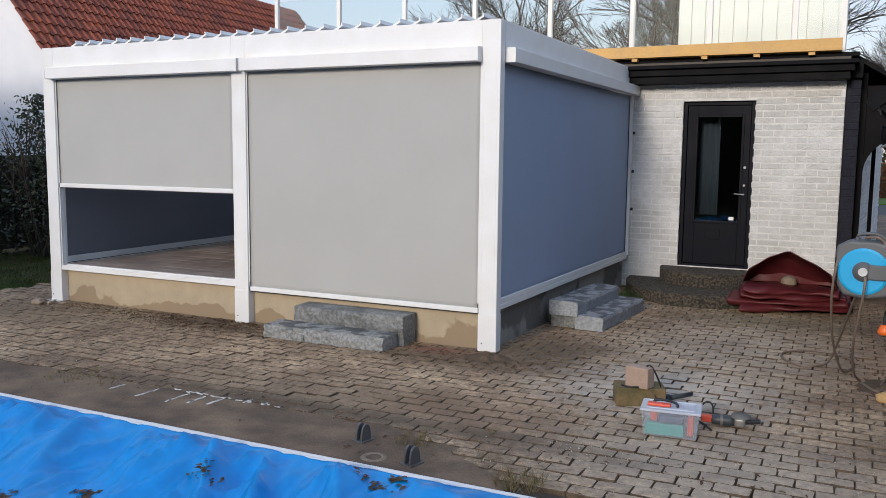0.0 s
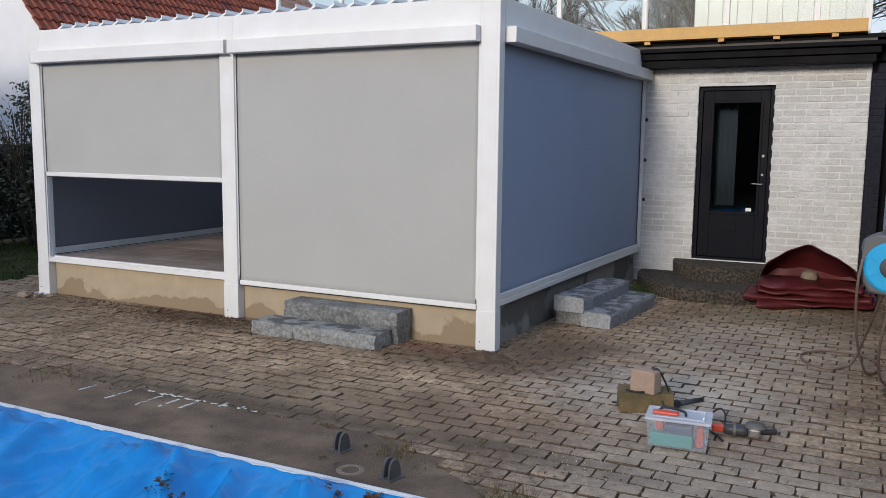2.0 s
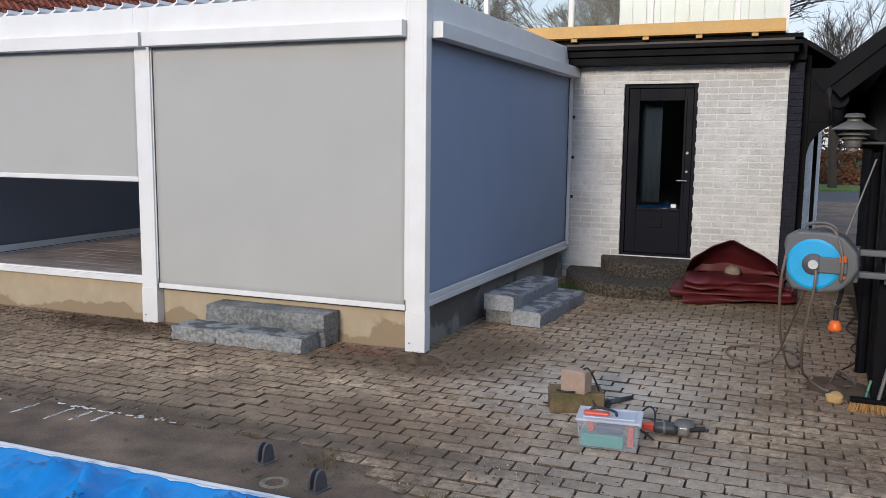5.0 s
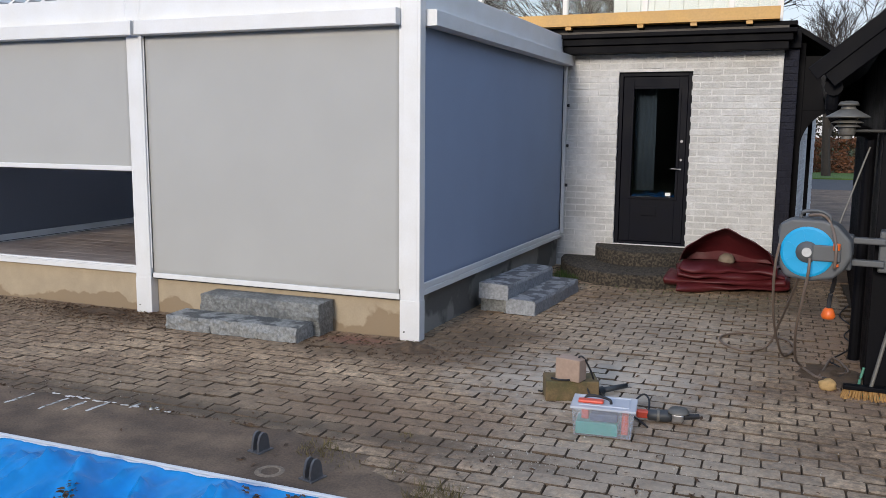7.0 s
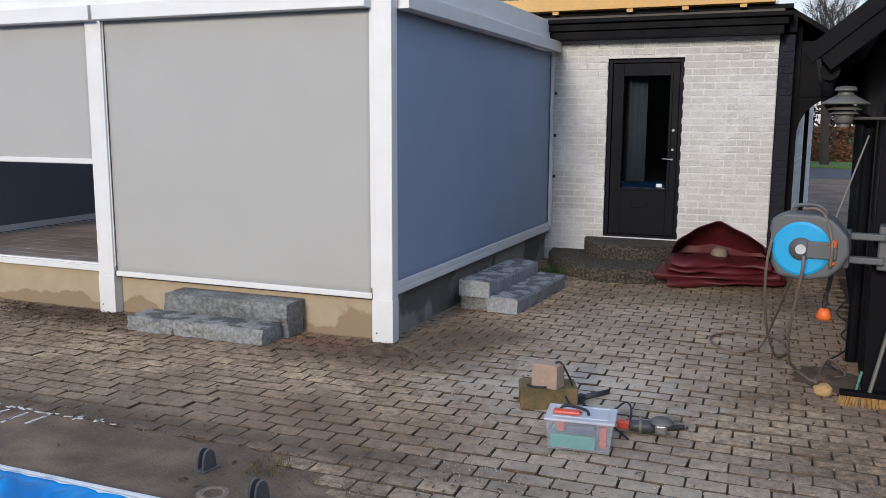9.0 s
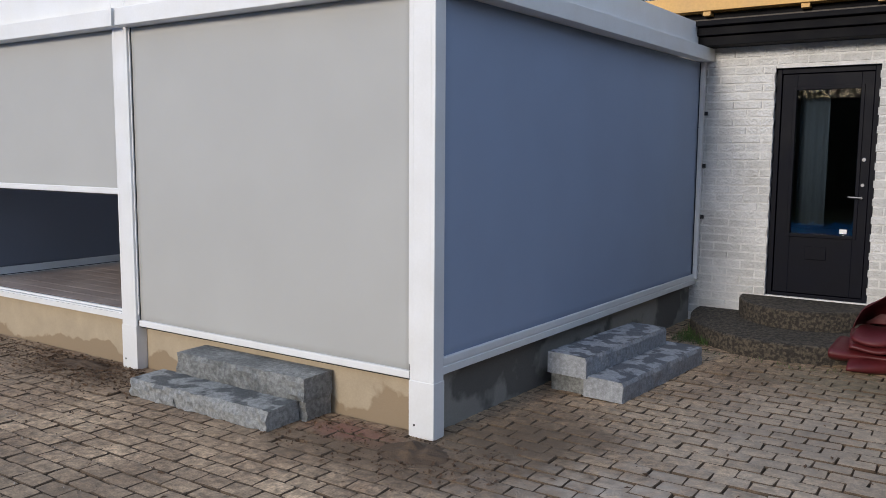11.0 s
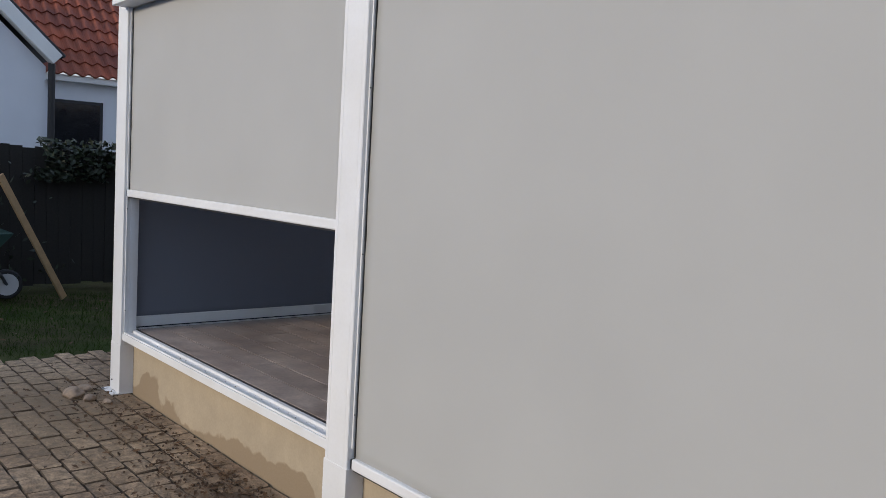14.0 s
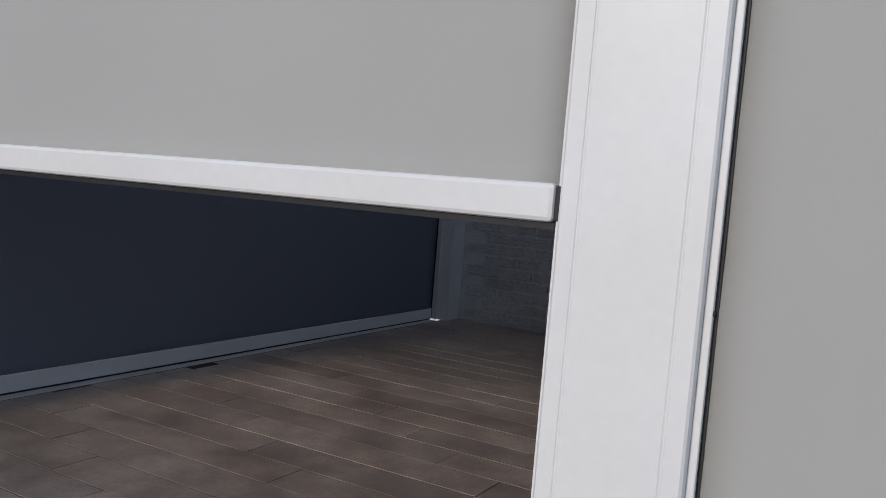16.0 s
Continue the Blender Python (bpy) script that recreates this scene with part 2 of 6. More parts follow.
stain(PAVER, (0.11, 0.095, 0.05), (2.0, 2.6), (1.3, 0.6), 0.6, 7.0)
stain(PAVER, (0.52, 0.44, 0.345), (2.0, -1.9), (1.3, 1.0), 0.5, 24.0)
stain(PAVER, (0.085, 0.052, 0.026), (-2.95, -0.25), (0.9, 0.42), 0.45, 8.0)
# soil by the end post, widened and darkened to paint the shade there
stain(PAVER, (0.17, 0.12, 0.07), (-5.2, -0.5), (1.7, 0.9), 0.75, 8.0)
stain(PAVER, (0.13, 0.085, 0.05), (-0.2, -0.35), (1.6, 0.45), 0.8, 6.0)
stain(PAVER, (0.2, 0.12, 0.072), (0.35, -1.55), (1.2, 0.6), 0.55, 4.0)
stain(PAVER, (0.24, 0.1, 0.07), (-0.5, -0.14), (0.42, 0.2), 0.75, 9.0)        # brick-red dust beside the steps
stain(PAVER, (0.085, 0.06, 0.038), (-0.7, -2.0), (3.2, 0.22), 0.8, 5.0)       # soil washed against the strip

# ---- building helpers ----


def box(bm, x0, x1, y0, y1, z0, z1, bevel=0.0, m=None):
    g = bmesh.ops.create_cube(bm, size=1.0, matrix=Matrix.LocRotScale(((x0 + x1) / 2, (y0 + y1) / 2, (z0 + z1) / 2), None, (x1 - x0, y1 - y0, z1 - z0)))
    vs = g["verts"]
    if bevel:
        es = list({e for v in vs for e in v.link_edges})
        g = bmesh.ops.bevel(bm, geom=es, offset=bevel, segments=2, profile=0.5, affect="EDGES")
        vs = list({v for f in g["faces"] for v in f.verts} | {v for v in vs if v.is_valid})
    if m is not None:
        bmesh.ops.transform(bm, matrix=m, verts=vs)
    return vs


def cyl(bm, a, z, r0, r1=None, seg=16, caps=True):
    """A cylinder or cone from point a to point z."""
    a, z = Vector(a), Vector(z)
    d = z - a
    m = Matrix.Translation((a + z) / 2) @ d.to_track_quat("Z", "Y").to_matrix().to_4x4()
    return bmesh.ops.create_cone(bm, cap_ends=caps, segments=seg, radius1=r0, radius2=r0 if r1 is None else r1, depth=d.length, matrix=m)["verts"]


def lathe(bm, profile, seg=24, m=Matrix()):
    """A turned shape round z from (radius, height) pairs."""
    rings = []
    for r, h in profile:
        rings.append([bm.verts.new(m @ Vector((r * math.cos(2 * math.pi * k / seg), r * math.sin(2 * math.pi * k / seg), h))) for k in range(seg)])
    for a, z in zip(rings, rings[1:]):
        for k in range(seg):
            bm.faces.new((a[k], a[(k + 1) % seg], z[(k + 1) % seg], z[k]))
    for ring, flip in ((rings[0], True), (rings[-1], False)):
        bm.faces.new(ring[::-1] if flip else ring)


def tube(bm, pts, r, seg=8, closed=False):
    """A round hose along points, smoothed by Catmull-Rom."""
    p = [Vector(q) for q in pts]
    path = []
    for i in range(len(p) - 1):
        a, b, c, d = p[max(i - 1, 0)], p[i], p[i + 1], p[min(i + 2, len(p) - 1)]
        for k in range(6):
            t = k / 6
            path.append(0.5 * (2 * b + (c - a) * t + (2 * a - 5 * b + 4 * c - d) * t * t + (3 * b - a - 3 * c + d) * t ** 3))
    path.append(p[-1])
    rings = []
    for i, q in enumerate(path):
        way = (path[min(i + 1, len(path) - 1)] - path[max(i - 1, 0)]).normalized()
        up = Vector((0, 0, 1)) if abs(way.z) < 0.9 else Vector((1, 0, 0))
        s = way.cross(up).normalized()
        u = s.cross(way)
        rings.append([bm.verts.new(q + r * (math.cos(2 * math.pi * k / seg) * s + math.sin(2 * math.pi * k / seg) * u)) for k in range(seg)])
    for a, z in zip(rings, rings[1:]):
        for k in range(seg):
            bm.faces.new((a[k], a[(k + 1) % seg], z[(k + 1) % seg], z[k]))
    bm.faces.new(rings[0][::-1]), bm.faces.new(rings[-1])


def mesh_of(name, bm, material, smooth=False):
    me = bpy.data.meshes.new(name)
    bmesh.ops.recalc_face_normals(bm, faces=bm.faces[:])
    bm.to_mesh(me)
    bm.free()
    me.materials.append(material)
    if smooth:
        me.polygons.foreach_set("use_smooth", [True] * len(me.polygons))
    return me


def part(name, bm, material, parent, label="", smooth=False):
    ob = new(name, mesh_of(name, bm, material, smooth))
    ob.parent = parent
    return tagged(ob, label) if label else ob


def thing(name, label, category, m=None, group="", kind=""):
    ob = new(name)
    ob.empty_display_size = 0.1
    if m is not None:
        ob.matrix_world = m
    return tagged(ob, label, category, group, kind)


def solid(name, bm, material, label, category, kind="structure", smooth=False, group=""):
    return tagged(new(name, mesh_of(name, bm, material, smooth)), label, category, group, kind)


def raw(name, verts, faces, material, smooth=False):
    me = bpy.data.meshes.new(name)
    me.from_pydata(verts, [], faces)
    me.materials.append(material)
    if smooth:
        me.polygons.foreach_set("use_smooth", [True] * len(me.polygons))
    return me


def bms(*boxes, bevel=0.0):
    bm = bmesh.new()
    for b in boxes:
        box(bm, *b, bevel=bevel)
    return bm


POST, LX, MX, BACK = 0.165, -5.41, -2.796, 4.3       # post size, left and middle post, house wall
SLAB_Z = 0.41
SIDE = pose(0, 0, 0, 0, 0, -1.6)                    # the side wall opens a little from square

# ---- ground, pool, paving ----
POOL = (-9.0, 1.5, -8.5, -2.77)


def ground_sheet():
    bm = bmesh.new()
    x0, x1, y0, y1 = POOL
    R, z = 400, -0.05
    for a, b, c, d in ((-R, R, y1, R), (-R, R, -R, y0), (-R, x0, y0, y1), (x1, R, y0, y1)):
        bm.faces.new([bm.verts.new(p) for p in ((a, c, z), (b, c, z), (b, d, z), (a, d, z))])
    bmesh.ops.remove_doubles(bm, verts=bm.verts[:], dist=1e-4)
    return solid("ground", bm, GRASSY, "rough winter grass and soil round the patio", "ground")


def cover_z(x, y):
    """How high the slack pool cover lies at x, y."""
    x0, x1, y0, y1 = POOL
    d = max(0.0, min(y1 - y, x - x0, x1 - x, y - y0))
    fold = noise.noise(Vector((x * 2.6, y * 0.55, 3.0))) * 0.06 + noise.noise(Vector((x * 7.5 + 0.8 * y, y * 1.1, 7.0))) * 0.028 + abs(noise.noise(Vector((x * 1.3 + y, y * 1.9, 1.0)))) * 0.05 - abs(noise.noise(Vector((x * 3.1 - 1.5 * y, y * 0.9, 4.0)))) * 0.05
    crease = 0.045 * (1 - abs(noise.noise(Vector((x * 4.3 + 0.5 * y, y * 0.5, 11.0)))) * 2) ** 3 + 0.02 * (1 - abs(noise.noise(Vector((x * 9.0 - 0.9 * y, y * 0.9, 15.0)))) * 2) ** 3
    fan = 0.12 * (1 - abs(noise.noise(Vector((x * 2.2 + 0.9 * y, y * 0.35, 21.0)))) * 2) ** 3 + 0.05 * (1 - abs(noise.noise(Vector((x * 5.4 - 1.6 * y, y * 0.6, 27.0)))) * 2) ** 3
    crease += fan * math.exp(-((d - 0.35) / 0.5) ** 2)
    return 0.014 - 0.13 * min(1.0, d / 0.55) ** 0.7 - 0.05 * min(1, d / 1.6) + (fold + crease - 0.02) * min(1.0, d / 0.2)


def pool_cover():
    x0, x1, y0, y1 = POOL
    basin = solid("pool_basin", bms((x0, x1, y0, y1, -1.35, -1.3), (x0 - 0.1, x0, y0, y1, -1.3, -0.055), (x1, x1 + 0.1, y0, y1, -1.3, -0.055), (x0, x1, y0 - 0.1, y0, -1.3, -0.055), (x0, x1, y1, y1 + 0.02, -1.3, -0.06)), CONCRETE, "concrete pool basin under a blue cover", "pool")
    nx, ny = 380, 130
    verts, faces = [], []
    for j in range(ny + 1):
        v = (j / ny) ** 1.6
        y = y1 - 0.01 + (y0 - y1 + 0.02) * v
        for i in range(nx + 1):
            x = x0 + 0.01 + (x1 - x0 - 0.02) * i / nx
            verts.append((x, y, cover_z(x, y)))
    for j in range(ny):
        for i in range(nx):
            k = j * (nx + 1) + i
            faces.append((k, k + nx + 1, k + nx + 2, k + 1))
    cover = thing("pool_cover", "wrinkled bright blue tarpaulin cover over the pool", "pool cover", pose(0, 0, 0))
    new("sheet", raw("sheet", verts, faces, BLUE, True)).parent = cover
    n, hv = 420, []
    for i in range(n + 1):                              # the frayed pale hem tucked under the edging
        x = x0 + (x1 - x0) * i / n
        w = 0.007 + 0.008 * noise.noise(Vector((x * 9, 0, 0))) + 0.008 * noise.noise(Vector((x * 31, 0, 2)))
        for k in range(3):
            y = y1 - 0.012 - max(0.002, w) * k / 2
            hv.append((x, y, cover_z(x, y) + 0.006))
    hem = new("hem", raw("hem", hv, [(3 * i + k, 3 * i + k + 3, 3 * i + k + 4, 3 * i + k + 1) for i in range(n) for k in range(2)], WHITE, True))
    hem.parent = cover
    tagged(hem, "frayed white hem of the cover")
    bm = bms((x0 - 0.06, x1 + 0.06, y1 - 0.004, y1 + 0.022, -0.055, 0.018), (x1 - 0.012, x1 + 0.05, y0, y1 - 0.012, -0.055, 0.022), (x0 - 0.05, x0 + 0.012, y0, y1 - 0.012, -0.055, 0.022), bevel=0.006)
    solid("pool_edging", bm, WHITE, "white plastic edging strip along the pool", "pool edging")


ground_sheet()
pool_cover()

# the worn concrete strip between pool and paving, rounded off at its end
def strip_edge(x):
    """The paving's edge along the strip, as y at x."""
    return -2.14 - 0.52 * max(0.0, min(1.0, (x - 0.15) / 0.95)) ** 1.3


bm = bmesh.new()
xs = [-9.5 + 0.04 * k for k in range(267)]
top_a = [bm.verts.new((x, -2.735, 0.0)) for x in xs]
top_b = [bm.verts.new((x, max(strip_edge(x) + 0.03 + 0.05 * noise.noise(Vector((x * 4, 0, 0))) + 0.03 * noise.noise(Vector((x * 13, 0, 5))), -2.73), 0.003)) for x in xs]
low_b = [bm.verts.new((v.co.x, v.co.y, -0.007)) for v in top_b]
fill = [bm.verts.new((x, max(strip_edge(x) + 0.24, -2.72), -0.0075)) for x in xs]       # soil and mortar under the first pavers
for k in range(len(xs) - 1):
    bm.faces.new((top_a[k], top_a[k + 1], top_b[k + 1], top_b[k]))
    bm.faces.new((top_b[k], top_b[k + 1], low_b[k + 1], low_b[k]))
    bm.faces.new((low_b[k], low_b[k + 1], fill[k + 1], fill[k]))
solid("concrete_strip", bm, STRIP, "worn brown concrete strip along the pool", "pavement")

bm = bms((-6.5, 3.6, -2.735, 4.4, -0.1, -0.026), (1.56, 6.5, -9.0, -2.735, -0.1, -0.026))
paving = solid("pavement", bm, BED, "patio of worn concrete greyed for shaded side pavers, soil in the joints", "pavement")

# ---- plinth and floor of the terrace ----
bm = bmesh.new()
sl = [(-5.29, 0.085), (-0.075, 0.085), (0.045, BACK), (-5.29, BACK)]
lo = [bm.verts.new((x, y, -0.1)) for x, y in sl]
hi = [bm.verts.new((x, y, SLAB_Z - 0.012)) for x, y in sl]
bm.faces.new(lo[::-1]), bm.faces.new(hi)
for k in range(4):
    bm.faces.new((lo[k], lo[(k + 1) % 4], hi[(k + 1) % 4], hi[k]))
side_faces = [f for f in bm.faces if f.calc_center_median().x > -0.1]
for f in side_faces:
    f.material_index = 1                             # the side turned from the sun: its shade is coloured in, darker grey
plinth = solid("plinth", bm, CONCRETE, "ochre concrete plinth of the terrace with damp stains", "foundation")
plinth.data.materials.append(CONCRETE_SHADED)
floor_ob = solid("floor", bms((-5.29, -0.06, 0.1, BACK - 0.01, SLAB_Z - 0.011, SLAB_Z - 0.0014)), GROUT, "brown wood-look tile floor of the covered terrace", "floor")

# ---- pergola ----
pergola = thing("pergola", "white aluminium pergola with louvred roof, on a concrete plinth", "pergola", pose(0, 0, 0))


SLIM = 0.1                                          # depth of the front posts


def post_mesh(z0=0.0, deep=POST):
    """A square post with two fine grooves down its front."""
    bm = bmesh.new()
    w, g = POST, 0.022
    out = [(0, 0), (g, 0), (g + 0.001, 0.0012), (g + 0.0025, 0.0012), (g + 0.004, 0), (w - g - 0.004, 0), (w - g - 0.0025, 0.0012), (w - g - 0.001, 0.0012), (w - g, 0), (w - 0.003, 0), (w, 0.003), (w, deep - 0.003), (w - 0.003, deep), (0.003, deep), (0, deep - 0.003), (0, 0.003)]
    out[0] = (0.003, 0)
    a = [bm.verts.new((x, y, z0)) for x, y in out]
    b = [bm.verts.new((x, y, 2.79)) for x, y in out]
    for k in range(len(out)):
        bm.faces.new((a[k], a[(k + 1) % len(out)], b[(k + 1) % len(out)], b[k]))
    bm.faces.new(a[::-1]), bm.faces.new(b)
    return bm


for x, y, z0 in ((LX, 0, 0.0), (MX, 0, 0.0), (-POST, 0, 0.0), (LX, BACK - POST - 0.01, SLAB_Z)):
    deep = SLIM if y == 0 else POST
    p = part("post", post_mesh(z0, deep), WHITE, pergola)
    p.location = (x, y, 0)
    if z0 == 0:
        part("sleeve", bms((-0.003, POST + 0.003, -0.003, deep + 0.003, 0.004, 0.325), bevel=0.002), WHITE, p)
        if x == LX:
            part("foot_plate", bms((-0.03, POST + 0.01, -0.05, deep, 0.0, 0.008), bevel=0.002), WHITE, p)
        bm = bmesh.new()
        cyl(bm, (0.035, -0.001, 0.07), (0.035, -0.007, 0.07), 0.006, seg=10)
        part("bolt", bm, RUBBER, p, "dark bolt head")
part("beam", bms((LX + POST, MX, 0.0, 0.14, 2.57, 2.79), bevel=0.003), WHITE, pergola)
part("beam", bms((MX + POST, -POST, 0.0, 0.14, 2.57, 2.79), bevel=0.003), WHITE, pergola)
side_beam = part("beam", bms((-0.14, 0.0, SLIM, BACK - 0.005, 2.57, 2.79), bevel=0.003), WHITE, pergola)
side_beam.matrix_basis = SIDE
part("beam", bms((LX, LX + 0.14, SLIM, BACK - POST - 0.01, 2.57, 2.79), bevel=0.003), WHITE, pergola)
part("beam", bms((LX + POST, -0.15, BACK - 0.15, BACK - 0.01, 2.57, 2.79), bevel=0.003), WHITE, pergola)
louvre_bm = bmesh.new()
prof = [(-0.105, -0.012), (0.0, -0.018), (0.105, -0.012), (0.112, 0.022), (0.104, 0.024), (0.098, 0.002), (0.0, 0.006), (-0.098, 0.002), (-0.104, 0.012), (-0.112, 0.012)]
a = [louvre_bm.verts.new((x, 0.15, z)) for x, z in prof]
b = [louvre_bm.verts.new((x, BACK - 0.16, z)) for x, z in prof]
for k in range(len(prof)):
    louvre_bm.faces.new((a[k], a[(k + 1) % len(prof)], b[(k + 1) % len(prof)], b[k]))
louvre_bm.faces.new(a[::-1]), louvre_bm.faces.new(b)
louvre_me = mesh_of("louvre", louvre_bm, WHITE)
for k in range(25):
    lv = new("louvre", louvre_me)
    lv.parent = pergola
    lv.matrix_basis = pose(LX + 0.27 + 0.201 * k, 0, 2.806, 0, -27, 0)

# ---- screens ----


def screen(name, width, drop_z, fabric, label, m, guide_l=True, guide_r=True, box_x=(0.0, 0.0), rail=True, bar=0.045, low=SLAB_Z, wall_guide=0.009):
    """A zip screen in its local frame: x along the opening, y into the terrace."""
    s = thing(name, label, "screen", m, group="roller screens of the pergola")
    c = part("cassette", bms((-box_x[0], width + box_x[1], -0.085, 0.03, 2.452, 2.57), bevel=0.004), WHITE, s)
    for x in (-box_x[0] - 0.004, width + box_x[1]):
        part("end_cap", bms((x, x + 0.004, -0.087, 0.03, 2.450, 2.572), bevel=0.001), WHITE, c)
    nx, nz = 40, 30
    verts, faces = [], []
    for j in range(nz + 1):
        z = drop_z + bar * 0.5 + (2.45 - drop_z - bar * 0.5) * j / nz
        for i in range(nx + 1):
            x = 0.006 + (width - 0.012) * i / nx
            e = min(x, width - x)
            y = 0.034 + 0.004 * noise.noise(Vector((x * 1.1, z * 0.8, len(name)))) * min(1, e / 0.2) + 0.003 * noise.noise(Vector((x * 4, z * 9, 2))) * math.exp(-e * 12)
            verts.append((x, y, z))
    faces = [(j * (nx + 1) + i, j * (nx + 1) + i + 1, (j + 1) * (nx + 1) + i + 1, (j + 1) * (nx + 1) + i) for j in range(nz) for i in range(nx)]
    cloth = new("cloth", raw("cloth", verts, faces, fabric, True))
    cloth.parent = s
    cloth.modifiers.new("thickness", "SOLIDIFY").thickness = 0.0015
    b = part("bottom_bar", bms((0.012, width - 0.012, 0.014, 0.046, drop_z, drop_z + bar), bevel=0.006), WHITE, s)
    part("seal", bms((0.012, width - 0.012, 0.024, 0.038, drop_z - 0.008, drop_z), bevel=0.0), RUBBER, b, "black rubber seal")
    for x in (0.002, width - 0.012):
        part("end_cap", bms((x, x + 0.010, 0.016, 0.044, drop_z + 0.002, drop_z + bar - 0.003), bevel=0.002), RUBBER, b, "black plastic end cap")
    for x, on in ((0.0, guide_l), (width, guide_r)):
        if on:
            sgn = 1 if x == 0 else -1
            wide = wall_guide if x else 0.009
            x0, x1 = sorted((x, x + sgn * wide))
            y0 = -0.012 if wide > 0.02 else 0.018
            g = part("guide", bms((*sorted((x, x + sgn * 0.004)), 0.026, 0.046, low, 2.45), bevel=0.0012), WHITE, s)
            part("inner_lip", bms((x0, x1, 0.046, 0.075, low, 2.45), bevel=0.0012), WHITE, g)
            part("outer_lip", bms((x0, x1, y0, 0.026, low, 2.45), bevel=0.0012), WHITE, g)
            part("gasket", bms((*sorted((x + sgn * wide, x + sgn * (wide + 0.003))), 0.03, 0.043, drop_z + bar, 2.45)), RUBBER, g, "black gasket strip")
            for z in (0.55, 1.2, 1.85):
                bm = bmesh.new()
                cyl(bm, (x + sgn * (wide - 0.0005), 0.022, z), (x + sgn * (wide + 0.0015), 0.022, z), 0.003, seg=8)
                part("screw", bm, RUBBER, g, "small dark screw")
    if rail:
        part("sill_rail", bms((0.0, width, 0.01, 0.12, SLAB_Z - 0.055, SLAB_Z - 0.012), bevel=0.002), WHITE, s)
        if rail != "plain":
            part("sill_lip", bms((0.0, width, 0.075, 0.1, SLAB_Z - 0.0118, SLAB_Z + 0.004), bevel=0.002), WHITE, s)
            part("sill_lip", bms((0.0, width, 0.018, 0.03, SLAB_Z - 0.0118, SLAB_Z - 0.002), bevel=0.002), WHITE, s)
    return s


screen("roller_screen", MX - LX - POST, 1.278, FABRIC, "light grey roller screen, half raised, in white guides", pose(LX + POST, 0, 0), box_x=(0.03, 0.125))
screen("roller_screen", -POST - MX - POST, 0.325, FABRIC, "light grey roller screen, let down past the terrace floor", pose(MX + POST, 0, 0), box_x=(0.0, -0.005), rail=False, wall_guide=0.02)
# local x runs back along the side, its front faces outwards
screen("roller_screen", BACK - SLIM - 0.02, 0.405, CLOTH_SHADED, "grey roller screen, closed, on the open side, toned blue for shade", SIDE @ pose(0, SLIM, 0, 0, 0, 90), box_x=(-0.015, 0.0), wall_guide=0.045)
screen("roller_screen", BACK - POST - SLIM - 0.01, 0.410, CLOTH_INNER_SHADE, "grey roller screen, closed, towards the garden, darkened for inner shade", pose(LX, BACK - POST - 0.01, 0, 0, 0, -90), rail="plain", bar=0.07)

# ---- house ----
WX, DX0, DX1, DZ0, DZ1 = 2.565, 0.745, 1.6, 0.31, 2.37
bm = bms((-5.6, DX0, BACK, BACK + 0.3, -0.1, 2.6), (DX1, WX, BACK, BACK + 0.3, -0.1, 2.6), (DX0, DX1, BACK, BACK + 0.3, DZ1, 2.6), (DX0, DX1, BACK + 0.02, BACK + 0.3, -0.1, DZ0))
wall_house = solid("wall_house", bm, MORTAR, "white painted brick wall of the house, mortar flush", "wall")
tilt = math.degrees(math.atan2(0.68, 8.0))
side_wall = solid("wall_house_side", bms((-0.25, -0.004, 0.302, 8.5, -0.1, 2.6)), BRICKW, "white painted brick side wall beside the passage", "wall")
side_wall.matrix_world = pose(WX, BACK, 0, 0, 0, -tilt)
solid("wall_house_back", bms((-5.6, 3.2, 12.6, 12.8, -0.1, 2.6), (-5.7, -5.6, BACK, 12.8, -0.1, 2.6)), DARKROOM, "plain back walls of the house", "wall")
solid("floor_house", bms((-5.6, 3.1, BACK + 0.3, 12.6, 0.2, 0.28)), DARKROOM, "floor behind the door, coloured dark for an unlit room", "floor")
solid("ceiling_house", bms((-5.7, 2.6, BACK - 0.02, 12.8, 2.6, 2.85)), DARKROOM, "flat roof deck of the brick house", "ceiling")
bm = bms((-0.02, WX + 0.04, 4.06, BACK - 0.02, 2.575, 2.66), (-0.02, WX + 0.08, 4.02, BACK - 0.02, 2.664, 2.74), (-0.02, WX + 0.12, 3.97, BACK - 0.02, 2.744, 2.79), (WX + 0.01, WX + 0.17, BACK - 0.018, 9, 2.6, 2.8), bevel=0.006)
solid("fascia", bm, BLACKP, "black stepped wooden fascia under the flat roof", "trim")
solid("roof_deck", bms((-5.7, WX + 0.12, 4.3, 12.8, 2.856, 2.9)), BLACKP, "black felt on the flat roof", "roof")
beam = solid("terrace_beam", bms((-5.6, 2.5, 4.18, 4.26, 2.91, 3.05), bevel=0.004), TIMBER, "yellow pine edge beam of the roof terrace", "trim")
for x in (0.1, 0.95, 1.55, 2.15):
    part("packing_block", bms((x, x + 0.07, 4.2, 4.3, 2.87, 2.91)), TIMBER, beam)

# blue-black brick pier at the corner of the passage
NAVY = mat("blue-black brick", (0.012, 0.013, 0.022), 0.7, vary=0.2, scale=14, fine=45, bump=0.8, depth=0.012, spec=0.2, rand=0.15)
pier = solid("wall_pier", bms((WX + 0.006, WX + 0.158, BACK + 0.06, BACK + 0.4, -0.05, 2.598)), NAVY, "blue-black brick pier at the passage corner", "wall")
z, odd = 0.0, 0
